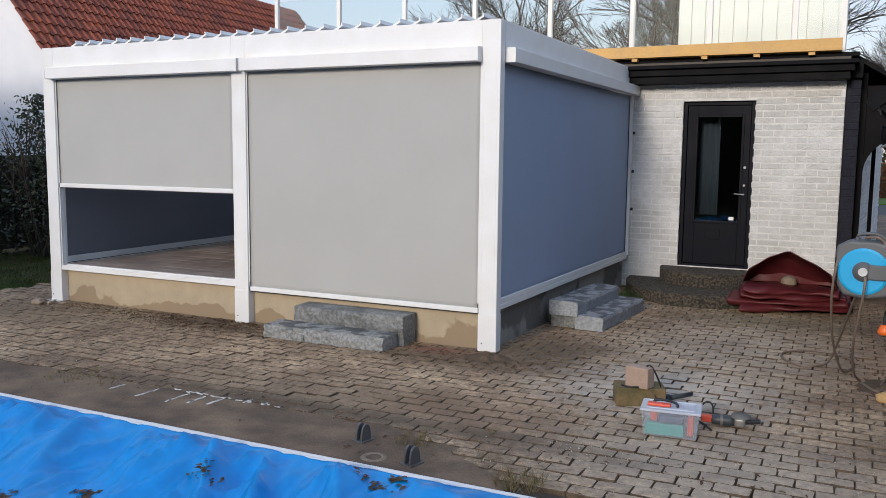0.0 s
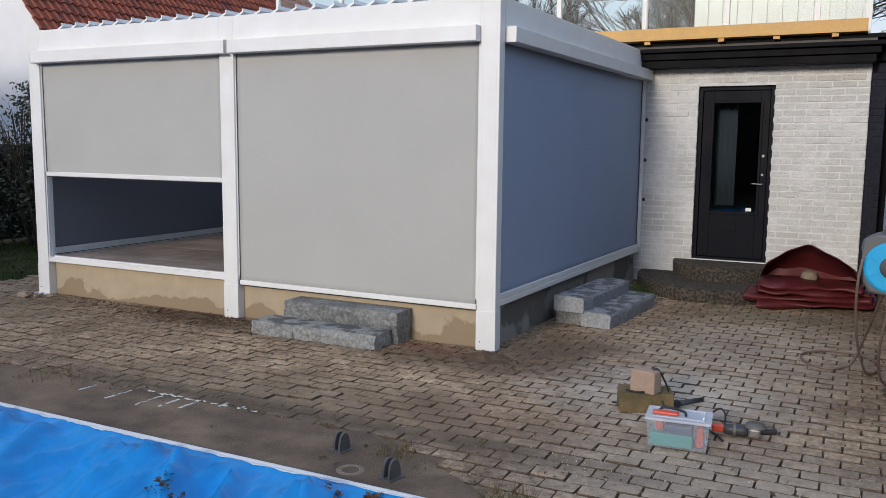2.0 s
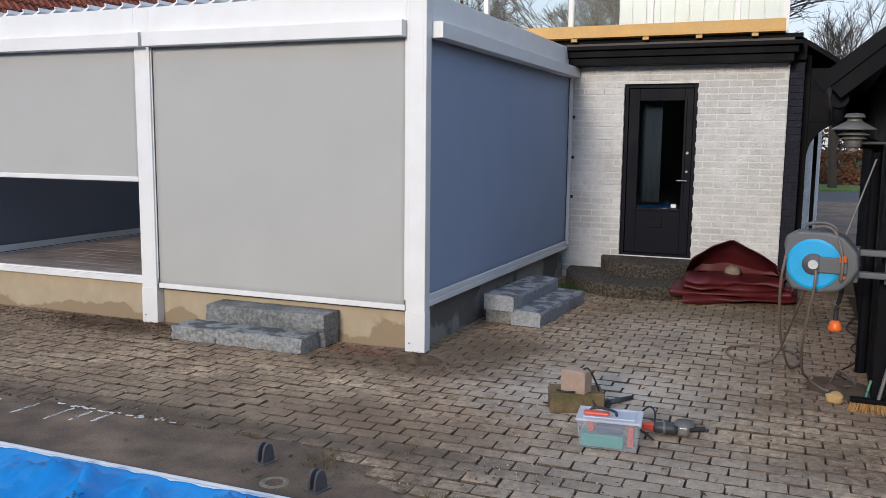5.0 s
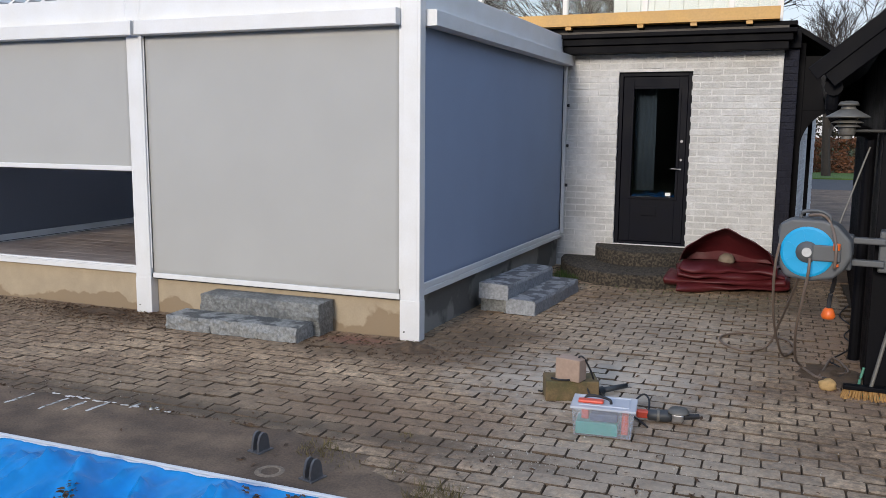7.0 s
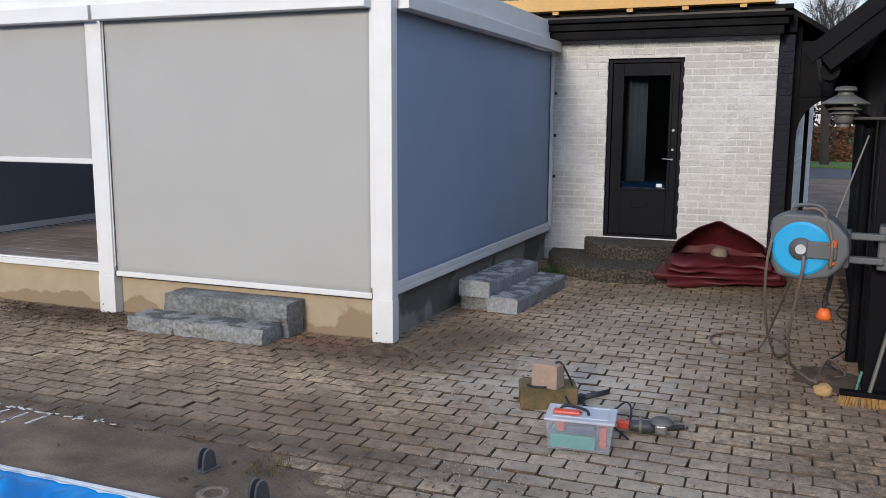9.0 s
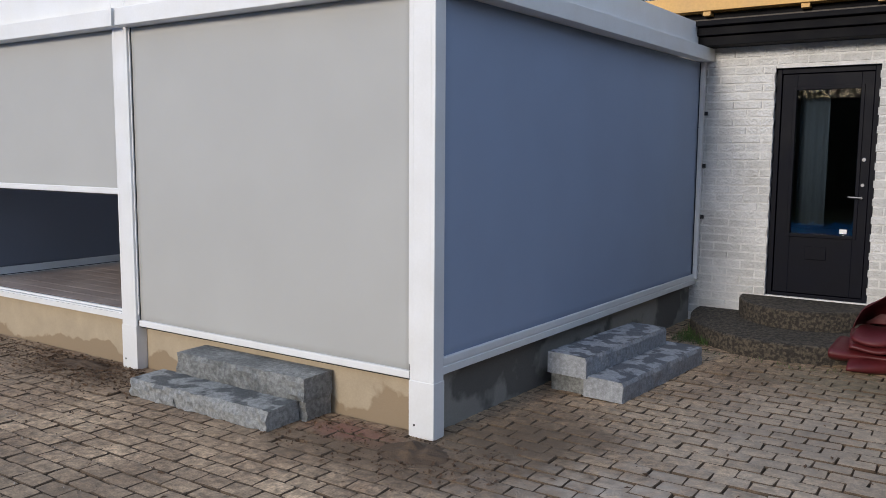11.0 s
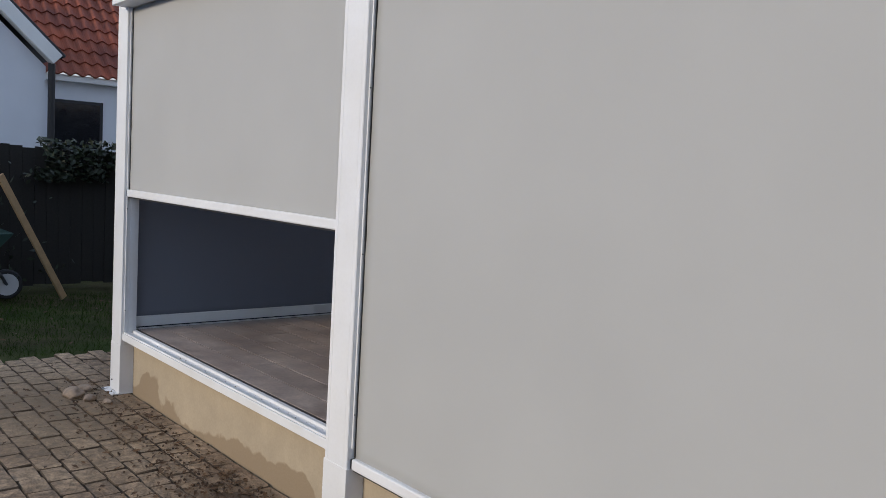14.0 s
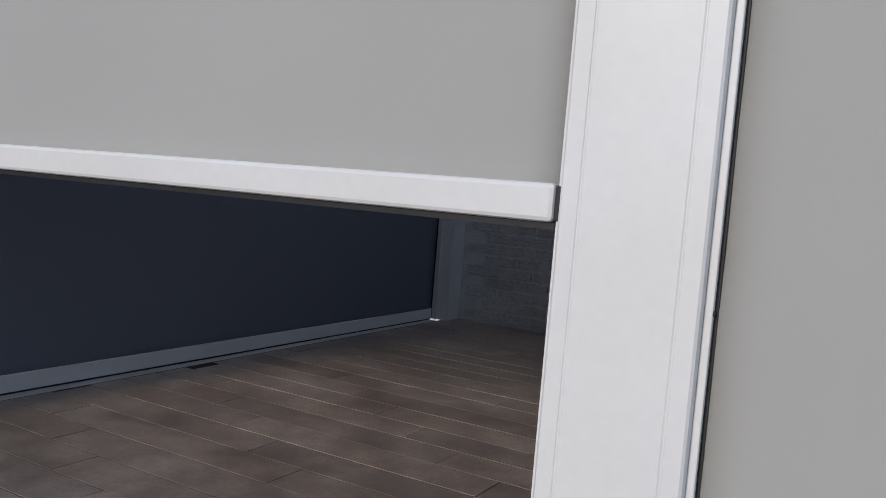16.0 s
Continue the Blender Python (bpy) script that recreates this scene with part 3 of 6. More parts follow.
while z < 2.5:
    for x0, x1 in (((0.008, 0.105), (0.113, 0.156)) if odd else ((0.008, 0.05), (0.058, 0.156))):
        part("brick", bms((WX + x0, WX + x1, BACK + 0.05, BACK + 0.062, z + 0.004, z + 0.068), bevel=0.003), NAVY, pier)
    z += 0.0775
    odd = 1 - odd

# ---- the terrace above ----
bal = thing("balustrade", "glass balustrade with white posts on the roof terrace", "balustrade", pose(0, 0, 0))
px = [-5.67, -4.51, -3.37, -2.24, -1.12, 0.0, 0.98, 1.97, 2.5]
for k, x in enumerate(px):
    part("post", bms((x - 0.03, x + 0.03, 4.57, 4.63, 2.9, 4.15), bevel=0.004), WHITE, bal)
    if k + 1 < len(px):
        g = part("pane", bms((x + 0.035, px[k + 1] - 0.035, 4.595, 4.605, 3.0, 4.05)), GLASS, bal, "clear glass pane")
        g.visible_shadow = False
part("handrail", bms((-5.72, 2.55, 4.56, 4.64, 4.15, 4.2), bevel=0.006), WHITE, bal)
solid("terrace_deck", bms((-5.6, 2.5, 4.27, 12.5, 2.905, 2.95)), TIMBER, "pine boards of the roof terrace", "floor")
bm = bmesh.new()
box(bm, 0.16, 2.5, 7.03, 7.3, 2.95, 6.2)
k = 0.16
while k < 2.3:
    box(bm, k, k + 0.19, 7.0, 7.03, 2.95, 6.2, bevel=0.004)
    k += 0.205
solid("wall_upper", bm, BOARDW, "white vertical boarding of the upper storey", "wall")
solid("wall_upper_side", bms((2.2, 2.5, 7.3, 12.5, 2.95, 6.2), (0.16, 0.4, 7.3, 12.5, 2.95, 6.2), (0.16, 2.5, 12.3, 12.5, 2.95, 6.2)), BOARDW, "white side walls of the upper storey", "wall")
solid("roof_upper", bms((0.0, 2.7, 6.7, 12.8, 6.2, 6.35)), BLACKP, "dark flat roof of the upper storey", "roof")

# ---- door ----
door = thing("door_1", "black panelled back door with a tall glass pane, closed", "door", pose(0, 0, 0), kind="structure")
DY = BACK + 0.07
part("frame", bms((DX0, DX0 + 0.05, DY - 0.02, DY + 0.08, DZ0, DZ1), (DX1 - 0.05, DX1, DY - 0.02, DY + 0.08, DZ0, DZ1), (DX0 + 0.05, DX1 - 0.05, DY - 0.02, DY + 0.08, DZ1 - 0.05, DZ1), (DX0 + 0.05, DX1 - 0.05, DY - 0.02, DY + 0.08, DZ0, DZ0 + 0.03), bevel=0.004), BLACKD, door)
gx0, gx1, gz0, gz1 = 0.925, 1.445, 0.89, 2.175
lx0, lx1, lz0, lz1 = DX0 + 0.055, DX1 - 0.055, DZ0 + 0.035, DZ1 - 0.055
leaf = part("leaf", bms((lx0, gx0, DY, DY + 0.05, lz0, lz1), (gx1, lx1, DY, DY + 0.05, lz0, lz1), (gx0, gx1, DY, DY + 0.05, gz1, lz1), (gx0, gx1, DY, DY + 0.05, lz0, gz0), (1.06, 1.24, DY - 0.012, DY, 0.66, 0.78), bevel=0.003), BLACKD, door)
part("glazing_bead", bms((gx0 - 0.03, gx0, DY - 0.014, DY, gz0 - 0.03, gz1 + 0.03), (gx1, gx1 + 0.03, DY - 0.014, DY, gz0 - 0.03, gz1 + 0.03), (gx0, gx1, DY - 0.014, DY, gz1, gz1 + 0.03), (gx0, gx1, DY - 0.014, DY, gz0 - 0.03, gz0), bevel=0.003), BLACKD, leaf)
pane = part("pane", bms((gx0, gx1, DY + 0.02, DY + 0.026, gz0, gz1)), GLASS, leaf, "clear glass pane")
DULL = mat("dull steel", (0.22, 0.22, 0.23), 0.5, 0.8, vary=0.1, bump=0.02)
STEEL = mat("brushed steel", (0.55, 0.55, 0.55), 0.3, 1.0, vary=0.05, bump=0.02)
bm = bmesh.new()
cyl(bm, (1.5, DY, 1.23), (1.5, DY - 0.045, 1.23), 0.011, seg=12)
cyl(bm, (1.505, DY - 0.045, 1.23), (1.395, DY - 0.045, 1.235), 0.008, seg=12)
part("handle", bm, DULL, leaf, "dull steel lever handle")
for z, r in ((1.56, 0.02), (1.34, 0.017)):
    bm = bmesh.new()
    cyl(bm, (1.5, DY + 0.001, z), (1.5, DY - 0.012, z), r, r * 0.8, seg=16)
    part("lock", bm, DULL, leaf, "round dull steel lock cylinder")
part("sticker", bms((1.335, 1.395, DY + 0.017, DY + 0.0195, 0.905, 0.945)), WHITE, leaf, "small white sticker on the glass")
# curtain colour taken down to near black, as seen in an unlit room
CURTAIN = mat("curtain darkened for dim room", (0.032, 0.04, 0.058), 0.9, vary=0.06, bump=0.1)
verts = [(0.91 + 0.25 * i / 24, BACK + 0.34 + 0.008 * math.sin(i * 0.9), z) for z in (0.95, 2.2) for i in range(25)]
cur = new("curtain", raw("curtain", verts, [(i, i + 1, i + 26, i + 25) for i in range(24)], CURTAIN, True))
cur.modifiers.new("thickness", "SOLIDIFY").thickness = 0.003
tagged(cur, "curtain drawn aside behind the door pane, darkened for the dim room", "curtain")
for z in (1.98, 1.49, 1.005):
    part("clip", bms((0.125, 0.16, BACK - 0.03, BACK - 0.002, z - 0.018, z + 0.018), bevel=0.003), RUBBER, wall_house, "black clip beside the screen guide")

# ---- round door steps ----


def round_step(cx, a, b, z0, z1, label):
    bm = bmesh.new()
    out = [(cx + a * math.cos(math.pi * k / 40), BACK - 0.012 - b * math.sin(math.pi * k / 40)) for k in range(41)]
    rings = []
    for s, z in ((1.0, z0), (1.0, z1 - 0.012), (0.988, z1)):
        rings.append([bm.verts.new((cx + (x - cx) * s, BACK - 0.012 + (y - BACK + 0.012) * s, z + 0.004 * noise.noise(Vector((x * 9, y * 9, z))))) for x, y in out])
    for p, q in zip(rings, rings[1:]):
        for k in range(40):
            bm.faces.new((p[k + 1], p[k], q[k], q[k + 1]))
        bm.faces.new((p[0], p[40], q[40], q[0]))
    bm.faces.new(rings[-1])
    return solid("door_step", bm, AGGREGATE, label, "step", kind="")


round_step(1.13, 0.98, 1.26, -0.06, 0.145, "wide half-round exposed-aggregate step, mossy, before the door")
round_step(1.15, 0.6, 0.66, 0.145, 0.305, "small half-round exposed-aggregate step under the door")

# ---- granite step blocks ----


def granite_block(size, label, m, seed, group="granite step blocks"):
    """A block with a sawn top and split, rough faces. Local x along it, y back, z up."""
    sx, sy, sz = size
    bm = bmesh.new()
    box(bm, 0, sx, 0, sy, 0, sz)
    n = max(2, int(sx / 0.025))
    bmesh.ops.bisect_plane(bm, geom=bm.verts[:] + bm.edges[:] + bm.faces[:], plane_co=(0, 0, sz * 0.5), plane_no=(0, 0, 1))
    bmesh.ops.bisect_plane(bm, geom=bm.verts[:] + bm.edges[:] + bm.faces[:], plane_co=(0, 0, sz * 0.25), plane_no=(0, 0, 1))
    bmesh.ops.bisect_plane(bm, geom=bm.verts[:] + bm.edges[:] + bm.faces[:], plane_co=(0, 0, sz * 0.78), plane_no=(0, 0, 1))
    for k in range(1, n):
        bmesh.ops.bisect_plane(bm, geom=bm.verts[:] + bm.edges[:] + bm.faces[:], plane_co=(sx * k / n, 0, 0), plane_no=(1, 0, 0))
    bmesh.ops.bisect_plane(bm, geom=bm.verts[:] + bm.edges[:] + bm.faces[:], plane_co=(0, sy * 0.5, 0), plane_no=(0, 1, 0))
    split = 0.35 if "wet" in label else 1.0           # the side steps are cut cleaner
    for v in bm.verts:
        q = Vector((v.co.x * 9 + seed * 7, v.co.z * 14, seed))
        if v.co.y < 0.001:
            v.co.y += split * (0.02 * noise.noise(q) + 0.018 * noise.noise(q * 2.7) + (0.014 if 0.1 * sz < v.co.z < 0.9 * sz else 0.006) * -abs(noise.noise(q * 2.1)))
            if v.co.z > sz - 0.001:
                v.co.y += 0.008
                v.co.z -= 0.004 + 0.006 * abs(noise.noise(q * 3))
        if v.co.x < 0.001 or v.co.x > sx - 0.001:
            v.co.x += 0.006 * noise.noise(Vector((v.co.y * 12, v.co.z * 12, seed)))
    ob = solid("granite_block", bm, GRANITE_WET if "wet" in label else GRANITE_DAMP if "lower" in label else GRANITE, label, "step", kind="", group=group)
    ob.matrix_world = m
    return ob


granite_block((0.44, 0.26, 0.122), "rough grey granite block, lower tread before the front", pose(-2.12, -0.42, 0), 1)
granite_block((0.81, 0.26, 0.122), "long rough grey granite block, lower tread before the front", pose(-1.675, -0.42, 0), 2)
granite_block((1.14, 0.22, 0.122), "grey granite block bedded against the plinth", pose(-1.95, -0.157, 0), 3)
granite_block((1.15, 0.245, 0.145), "rough grey granite block, upper tread under the screen", pose(-1.955, -0.175, 0.123), 4)
SS = pose(0.05, 1.31, 0, 0, 0, -4.5)
TURN = pose(0, 0, 0, 0, 0, 90)
granite_block((1.33, 0.28, 0.14), "wet grey granite block, lower tread at the side", SS @ pose(0.545, 0.0, 0) @ TURN, 5)
granite_block((1.25, 0.255, 0.125), "grey granite block bedded at the side of the plinth", SS @ pose(0.262, 0.02, 0) @ TURN, 6)
granite_block((1.27, 0.29, 0.145), "wet grey granite block, upper tread at the side", SS @ pose(0.295, -0.03, 0.126) @ TURN, 7)

# ---- shed and passage ----
SHED = pose(3.165, 0.07, 0, 0, 0, -3.0)
shed = thing("shed", "black boarded shed with a steep dark gable roof", "shed", SHED)
SW, SH = 4.4, 2.28
slope = 0.84
x = 0.0
while x < SW:                                       # boards of the gable front
    h = SH + slope * (min(x + 0.07, SW - x - 0.07))
    part("board", bms((x, min(x + 0.136, SW), 0.0, 0.03, 0.0, max(h, SH - 0.1)), bevel=0.004), BLACKP, shed)
    x += 0.14
side_me = mesh_of("board", bms((0.0, 0.03, 0, 0.136, 0.0, SH), bevel=0.004), BLACKP)
for k in range(38):
    b = new("board", side_me)
    b.parent = shed
    b.location = (0, 0.032 + 0.14 * k, 0)
part("back_wall", bms((SW - 0.05, SW, 0.03, 5.4, 0, SH), (0.03, SW - 0.05, 5.35, 5.4, 0, SH), bevel=0.0), BLACKP, shed)
for sgn in (1, -1):
    bm = bmesh.new()
    L = (SW / 2 + 0.36) / math.cos(math.atan(slope))
    box(bm, -0.36, -0.36 + L, -0.26, 5.6, 0.0, 0.06, bevel=0.006)
    r = part("roof", bm, BLACKP, shed, "dark felted roof slope")
    ang = -math.degrees(math.atan(slope))
    base = Matrix.Translation((-0.36, 0, SH - 0.46 * slope + 0.12)) @ pose(0, 0, 0, 0, ang, 0) @ Matrix.Translation((0.36, 0, 0))
    if sgn < 0:
        base = Matrix.Translation((SW, 0, 0)) @ Matrix.Diagonal((-1, 1, 1, 1)) @ base
    r.matrix_basis = base
    bb = part("bargeboard", bms((-0.36, -0.36 + L, -0.29, -0.262, -0.085, 0.08), (-0.41, -0.36 + L, -0.31, -0.291, 0.01, 0.1), bevel=0.004), BLACKP, shed)
    bb.matrix_basis = base
bm = bmesh.new()
tube(bm, [(-0.31, -0.2, 1.95), (-0.31, 1.5, 1.95), (-0.31, 5.5, 1.95)], 0.055, seg=12)
part("gutter", bm, BLACKP, shed, "black gutter along the eave")
bm = bmesh.new()
tube(bm, [(-0.31, -0.12, 1.94), (-0.31, -0.1, 1.8), (-0.22, 0.1, 1.7), (-0.06, 0.5, 1.66), (-0.05, 0.55, 1.5), (-0.05, 0.55, 0.05)], 0.038, seg=12)
part("downpipe", bm, BLACKP, shed, "black downpipe")

gate = thing("passage_frame", "black wooden frame with a curved bracket over the passage", "gate frame", pose(0, 0, 0))
part("post", bms((2.69, 2.8, 4.75, 4.86, 0, 2.7), bevel=0.005), BLACKP, gate)
part("post", bms((2.93, 2.98, 6.4, 6.46, 0, 2.2), bevel=0.005), BLACKP, gate)
part("header", bms((2.62, 3.6, 4.78, 4.84, 1.93, 2.55), bevel=0.005), BLACKP, gate)
part("ceiling_board", bms((2.6, 3.6, 4.86, 8.6, 2.2, 2.24)), BLACKP, gate)
bm = bmesh.new()
arc = [(2.8, 1.42)] + [(2.8 + 0.4 * (1 - math.cos(math.pi / 2 * k / 10)), 1.5 + 0.43 * math.sin(math.pi / 2 * k / 10)) for k in range(11)] + [(2.8, 1.93)]
fa = [bm.verts.new((x, 4.78, z)) for x, z in arc]
fb = [bm.verts.new((x, 4.84, z)) for x, z in arc]
bm.faces.new(fa), bm.faces.new(fb[::-1])
for k in range(len(arc)):
    bm.faces.new((fa[k], fa[(k + 1) % len(arc)], fb[(k + 1) % len(arc)], fb[k]))
part("bracket", bm, BLACKP, gate)
bm = bmesh.new()
box(bm, 0, 0.95, 0, 4.2, 0, 0.05)
car = part("roof", bm, BLACKP, gate)
car.matrix_basis = pose(2.62, 4.5, 2.86, 0, 33, 0)

LAMPG = mat("weathered grey zinc", (0.15, 0.142, 0.125), 0.55, 0.4, vary=0.15, scale=20, bump=0.1)
lamp = thing("wall_lamp", "grey tiered metal garden lamp on an arm", "lamp", pose(2.93, -0.22, 1.63))
bm = bmesh.new()
lathe(bm, [(0.03, 0.19), (0.125, 0.135), (0.128, 0.128), (0.06, 0.15), (0.03, 0.215), (0.055, 0.215), (0.062, 0.2), (0.05, 0.225), (0.02, 0.23)], 28)
part("shade", bm, LAMPG, lamp, smooth=True)
for z, r in ((0.1, 0.09), (0.075, 0.075)):
    bm = bmesh.new()
    lathe(bm, [(0.04, z + 0.025), (r, z), (r, z - 0.004), (0.04, z + 0.018)], 28)
    part("louvre_ring", bm, LAMPG, lamp, smooth=True)
bm = bmesh.new()
lathe(bm, [(0.038, 0.02), (0.048, 0.028), (0.05, 0.07), (0.04, 0.16)], 24)
part("neck", bm, LAMPG, lamp, smooth=True)
bm = bmesh.new()
cyl(bm, (0.04, 0, 0.05), (0.26, 0.26, 0.05), 0.009, seg=10)
part("arm", bm, LAMPG, lamp)
bm = bmesh.new()
cyl(bm, (0, 0, 0.022), (0, 0, 0.0), 0.03, seg=14)
part("fitting", bm, LAMPG, lamp)
flood = thing("floodlight", "small white sensor lamp on the shed wall", "lamp", pose(3.2, 0.02, 1.72))
part("housing", bms((-0.03, 0.06, -0.12, -0.02, 0.03, 0.08), bevel=0.012), WHITE, flood)
part("bracket", bms((-0.01, 0.035, -0.02, 0.055, -0.06, 0.04), bevel=0.004), LAMPG, flood)

# ---- hose reel ----
GREYP = mat("dark grey plastic", (0.085, 0.09, 0.095), 0.5, vary=0.06, bump=0.03)
CYAN = mat("cyan plastic", (0.005, 0.33, 0.62), 0.35, vary=0.04, bump=0.02)
HOSE = mat("brown grey rubber hose", (0.16, 0.12, 0.095), 0.5, vary=0.1, bump=0.05)
ORANGE = mat("orange plastic", (0.75, 0.14, 0.02), 0.4, vary=0.05, bump=0.02)
reel = thing("hose_reel", "grey and cyan wall-mounted hose reel box", "hose reel", pose(2.75, -0.36, 0.94, 0, 0, -8))
bm = bmesh.new()
out = [(-0.16, -0.1), (-0.12, -0.165), (0.02, -0.185), (0.15, -0.16), (0.21, -0.1), (0.25, -0.02), (0.24, 0.08), (0.16, 0.17), (0.08, 0.2), (-0.1, 0.2), (-0.17, 0.165), (-0.18, 0.1), (-0.15, 0.03)]
fa = [bm.verts.new((x, 0.0, z)) for x, z in out]
fb = [bm.verts.new((x, 0.21, z)) for x, z in out]
bm.faces.new(fa), bm.faces.new(fb[::-1])
for k in range(len(out)):
    bm.faces.new((fa[k], fa[(k + 1) % len(out)], fb[(k + 1) % len(out)], fb[k]))
bmesh.ops.bevel(bm, geom=bm.edges[:], offset=0.018, segments=3, profile=0.5, affect="EDGES")
part("housing", bm, GREYP, reel, smooth=False)
disc = pose(0, 0, 0, 90, 0, 0)
bm = bmesh.new()
lathe(bm, [(0.06, 0.012), (0.14, 0.012), (0.155, 0.006), (0.158, -0.02), (0.06, -0.02)], 40, disc)
wheel = part("cyan_disc", bm, CYAN, reel, "cyan plastic disc")
for k in range(7):
    a = 2 * math.pi * k / 7
    bm = bmesh.new()
    box(bm, 0.075, 0.135, -0.016, -0.011, -0.003, 0.003, m=Matrix.Rotation(a, 4, "Y"))
    part("rib", bm, CYAN, wheel)
bm = bmesh.new()
lathe(bm, [(0.0001, 0.03), (0.035, 0.03), (0.04, 0.024), (0.065, 0.02), (0.068, 0.0)], 28, disc)
part("hub", bm, GREYP, reel, smooth=True)
bm = bmesh.new()
lathe(bm, [(0.012, 0.036), (0.028, 0.036), (0.03, 0.02), (0.012, 0.02)], 24, disc)
part("hub_cap", bm, mat("light grey plastic", (0.5, 0.5, 0.49), 0.45, bump=0.02), reel, "light grey hub cap")
part("arm_plate", bms((0.03, 0.19, -0.03, -0.012, -0.05, 0.05), bevel=0.008), GREYP, reel)
bm = bmesh.new()
tube(bm, [(-0.06, 0.1, 0.19), (-0.05, 0.1, 0.235), (0.04, 0.1, 0.245), (0.1, 0.1, 0.22), (0.11, 0.1, 0.18)], 0.012)
part("carry_handle", bm, GREYP, reel)
for z in (0.06, -0.08):
    part("bracket_arm", bms((0.2, 0.42, 0.24, 0.3, z - 0.02, z + 0.02), bevel=0.008), GREYP, reel)
part("wall_plate", bms((0.38, 0.46, 0.3, 0.5, -0.14, 0.12), bevel=0.01), GREYP, reel)
part("back_plate", bms((0.14, 0.24, 0.15, 0.28, -0.12, 0.1), bevel=0.01), GREYP, reel)
for x0, x1, z in ((0.15, 0.18, 0.0),):
    bm = bmesh.new()
    cyl(bm, (0.165, -0.035, 0.065), (0.165, -0.035, 0.025), 0.02, seg=14)
    part("hose_coupling", bm, ORANGE, reel, "orange hose coupling")
    bm = bmesh.new()
    cyl(bm, (0.17, -0.035, -0.06), (0.172, -0.035, -0.075), 0.012, seg=14)
    part("hose_coupling", bm, ORANGE, reel, "orange hose coupling")
hose = tagged(new("garden_hose", None), "brown garden hose hanging from the reel onto the pavers", "hose")
for pts in ([(2.59, -0.42, 0.99), (2.57, -0.36, 0.8), (2.585, -0.05, 0.45), (2.64, 0.35, 0.15), (2.69, 0.64, 0.02), (2.76, 0.95, 0.014), (2.7, 1.2, 0.014), (2.53, 1.33, 0.014), (2.36, 1.3, 0.014), (2.23, 1.16, 0.014), (2.21, 0.98, 0.014), (2.29, 0.79, 0.014), (2.44, 0.72, 0.014), (2.57, 0.86, 0.04), (2.64, 0.55, 0.3), (2.69, -0.05, 0.62), (2.72, -0.36, 0.8)],
            [(2.76, -0.5, 0.92), (2.755, -0.5, 0.8), (2.72, -0.3, 0.45), (2.74, 0.1, 0.16), (2.79, 0.36, 0.03), (2.83, 0.3, 0.014), (2.89, 0.17, 0.014), (2.93, 0.32, 0.014), (3.02, 0.72, 0.02), (3.1, 0.39, 0.014), (3.01, 0.29, 0.014), (2.9, 0.14, 0.014)],
            [(2.9, -0.47, 0.86), (2.9, -0.48, 1.0), (2.87, -0.36, 1.12), (2.82, -0.36, 1.17), (2.75, -0.3, 1.16)]):
    bm = bmesh.new()
    tube(bm, pts, 0.009)
    part("hose_run", bm, HOSE, hose, smooth=True)
cable = tagged(new("black_cable", None), "black cable trailing along the foot of the shed", "cable")
for pts in ([(3.02, 0.72, 0.02), (3.13, 1.0, 0.015), (3.19, 1.22, 0.02), (3.15, 1.53, 0.015), (3.23, 1.91, 0.02), (3.17, 2.37, 0.015), (3.28, 2.85, 0.03)], [(2.9, 0.15, 0.015), (3.02, 0.22, 0.015), (3.08, 0.4, 0.015), (2.99, 0.6, 0.02)]):
    bm = bmesh.new()
    tube(bm, pts, 0.006, 6)
    part("cable_run", bm, RUBBER, cable, smooth=True)
plug = thing("orange_plug", "orange weatherproof socket hanging on a black lead", "socket", pose(2.91, -0.1, 0.5))
bm = bmesh.new()
lathe(bm, [(0.02, 0.05), (0.03, 0.04), (0.045, 0.0), (0.035, -0.02)], 16)
part("shell", bm, ORANGE, plug, smooth=True)
bm = bmesh.new()
tube(bm, [(0, 0, 0.04), (0.005, 0.02, 0.12), (0.02, -0.05, 0.25), (0.0, -0.12, 0.36)], 0.014)
part("lead", bm, RUBBER, plug)
GREEN = mat("green hose", (0.06, 0.2, 0.13), 0.5, vary=0.1, bump=0.02)
bm = bmesh.new()
tube(bm, [(3.15, -0.02, 0.16), (3.13, -0.04, 0.08), (3.12, -0.1, 0.02), (3.18, -0.17, 0.012), (3.3, -0.18, 0.012), (3.5, -0.15, 0.012)], 0.009)
solid("green_hose", bm, GREEN, "green garden hose end at the shed corner", "hose", kind="", smooth=True)
STRAW = mat("yellow bristle", (0.36, 0.2, 0.065), 0.8, vary=0.3, scale=40, bump=0.4)
broom = thing("broom", "worn broom head with yellow bristles, pole against the shed", "broom", pose(3.16, -0.19, 0.0))
bm = bmesh.new()
for k in range(130):
    x, y = random.uniform(-0.13, 0.13), random.uniform(-0.025, 0.025)
    cyl(bm, (x, y, 0.055), (x * 1.15 + random.uniform(-0.01, 0.01), y * 2.2 - 0.01, 0.002), 0.004, 0.003, seg=4)
part("bristles", bm, STRAW, broom)
part("head", bms((-0.14, 0.14, -0.03, 0.03, 0.055, 0.085), bevel=0.006), BLACKP, broom)
bm = bmesh.new()
cyl(bm, (0.02, 0.0, 0.08), (0.28, 0.2, 1.3), 0.012, seg=10)
part("pole", bm, LAMPG, broom, "grey pole")
bm = bmesh.new()
cyl(bm, (2.93, -0.02, 1.05), (3.09, 0.045, 1.58), 0.006, seg=8)
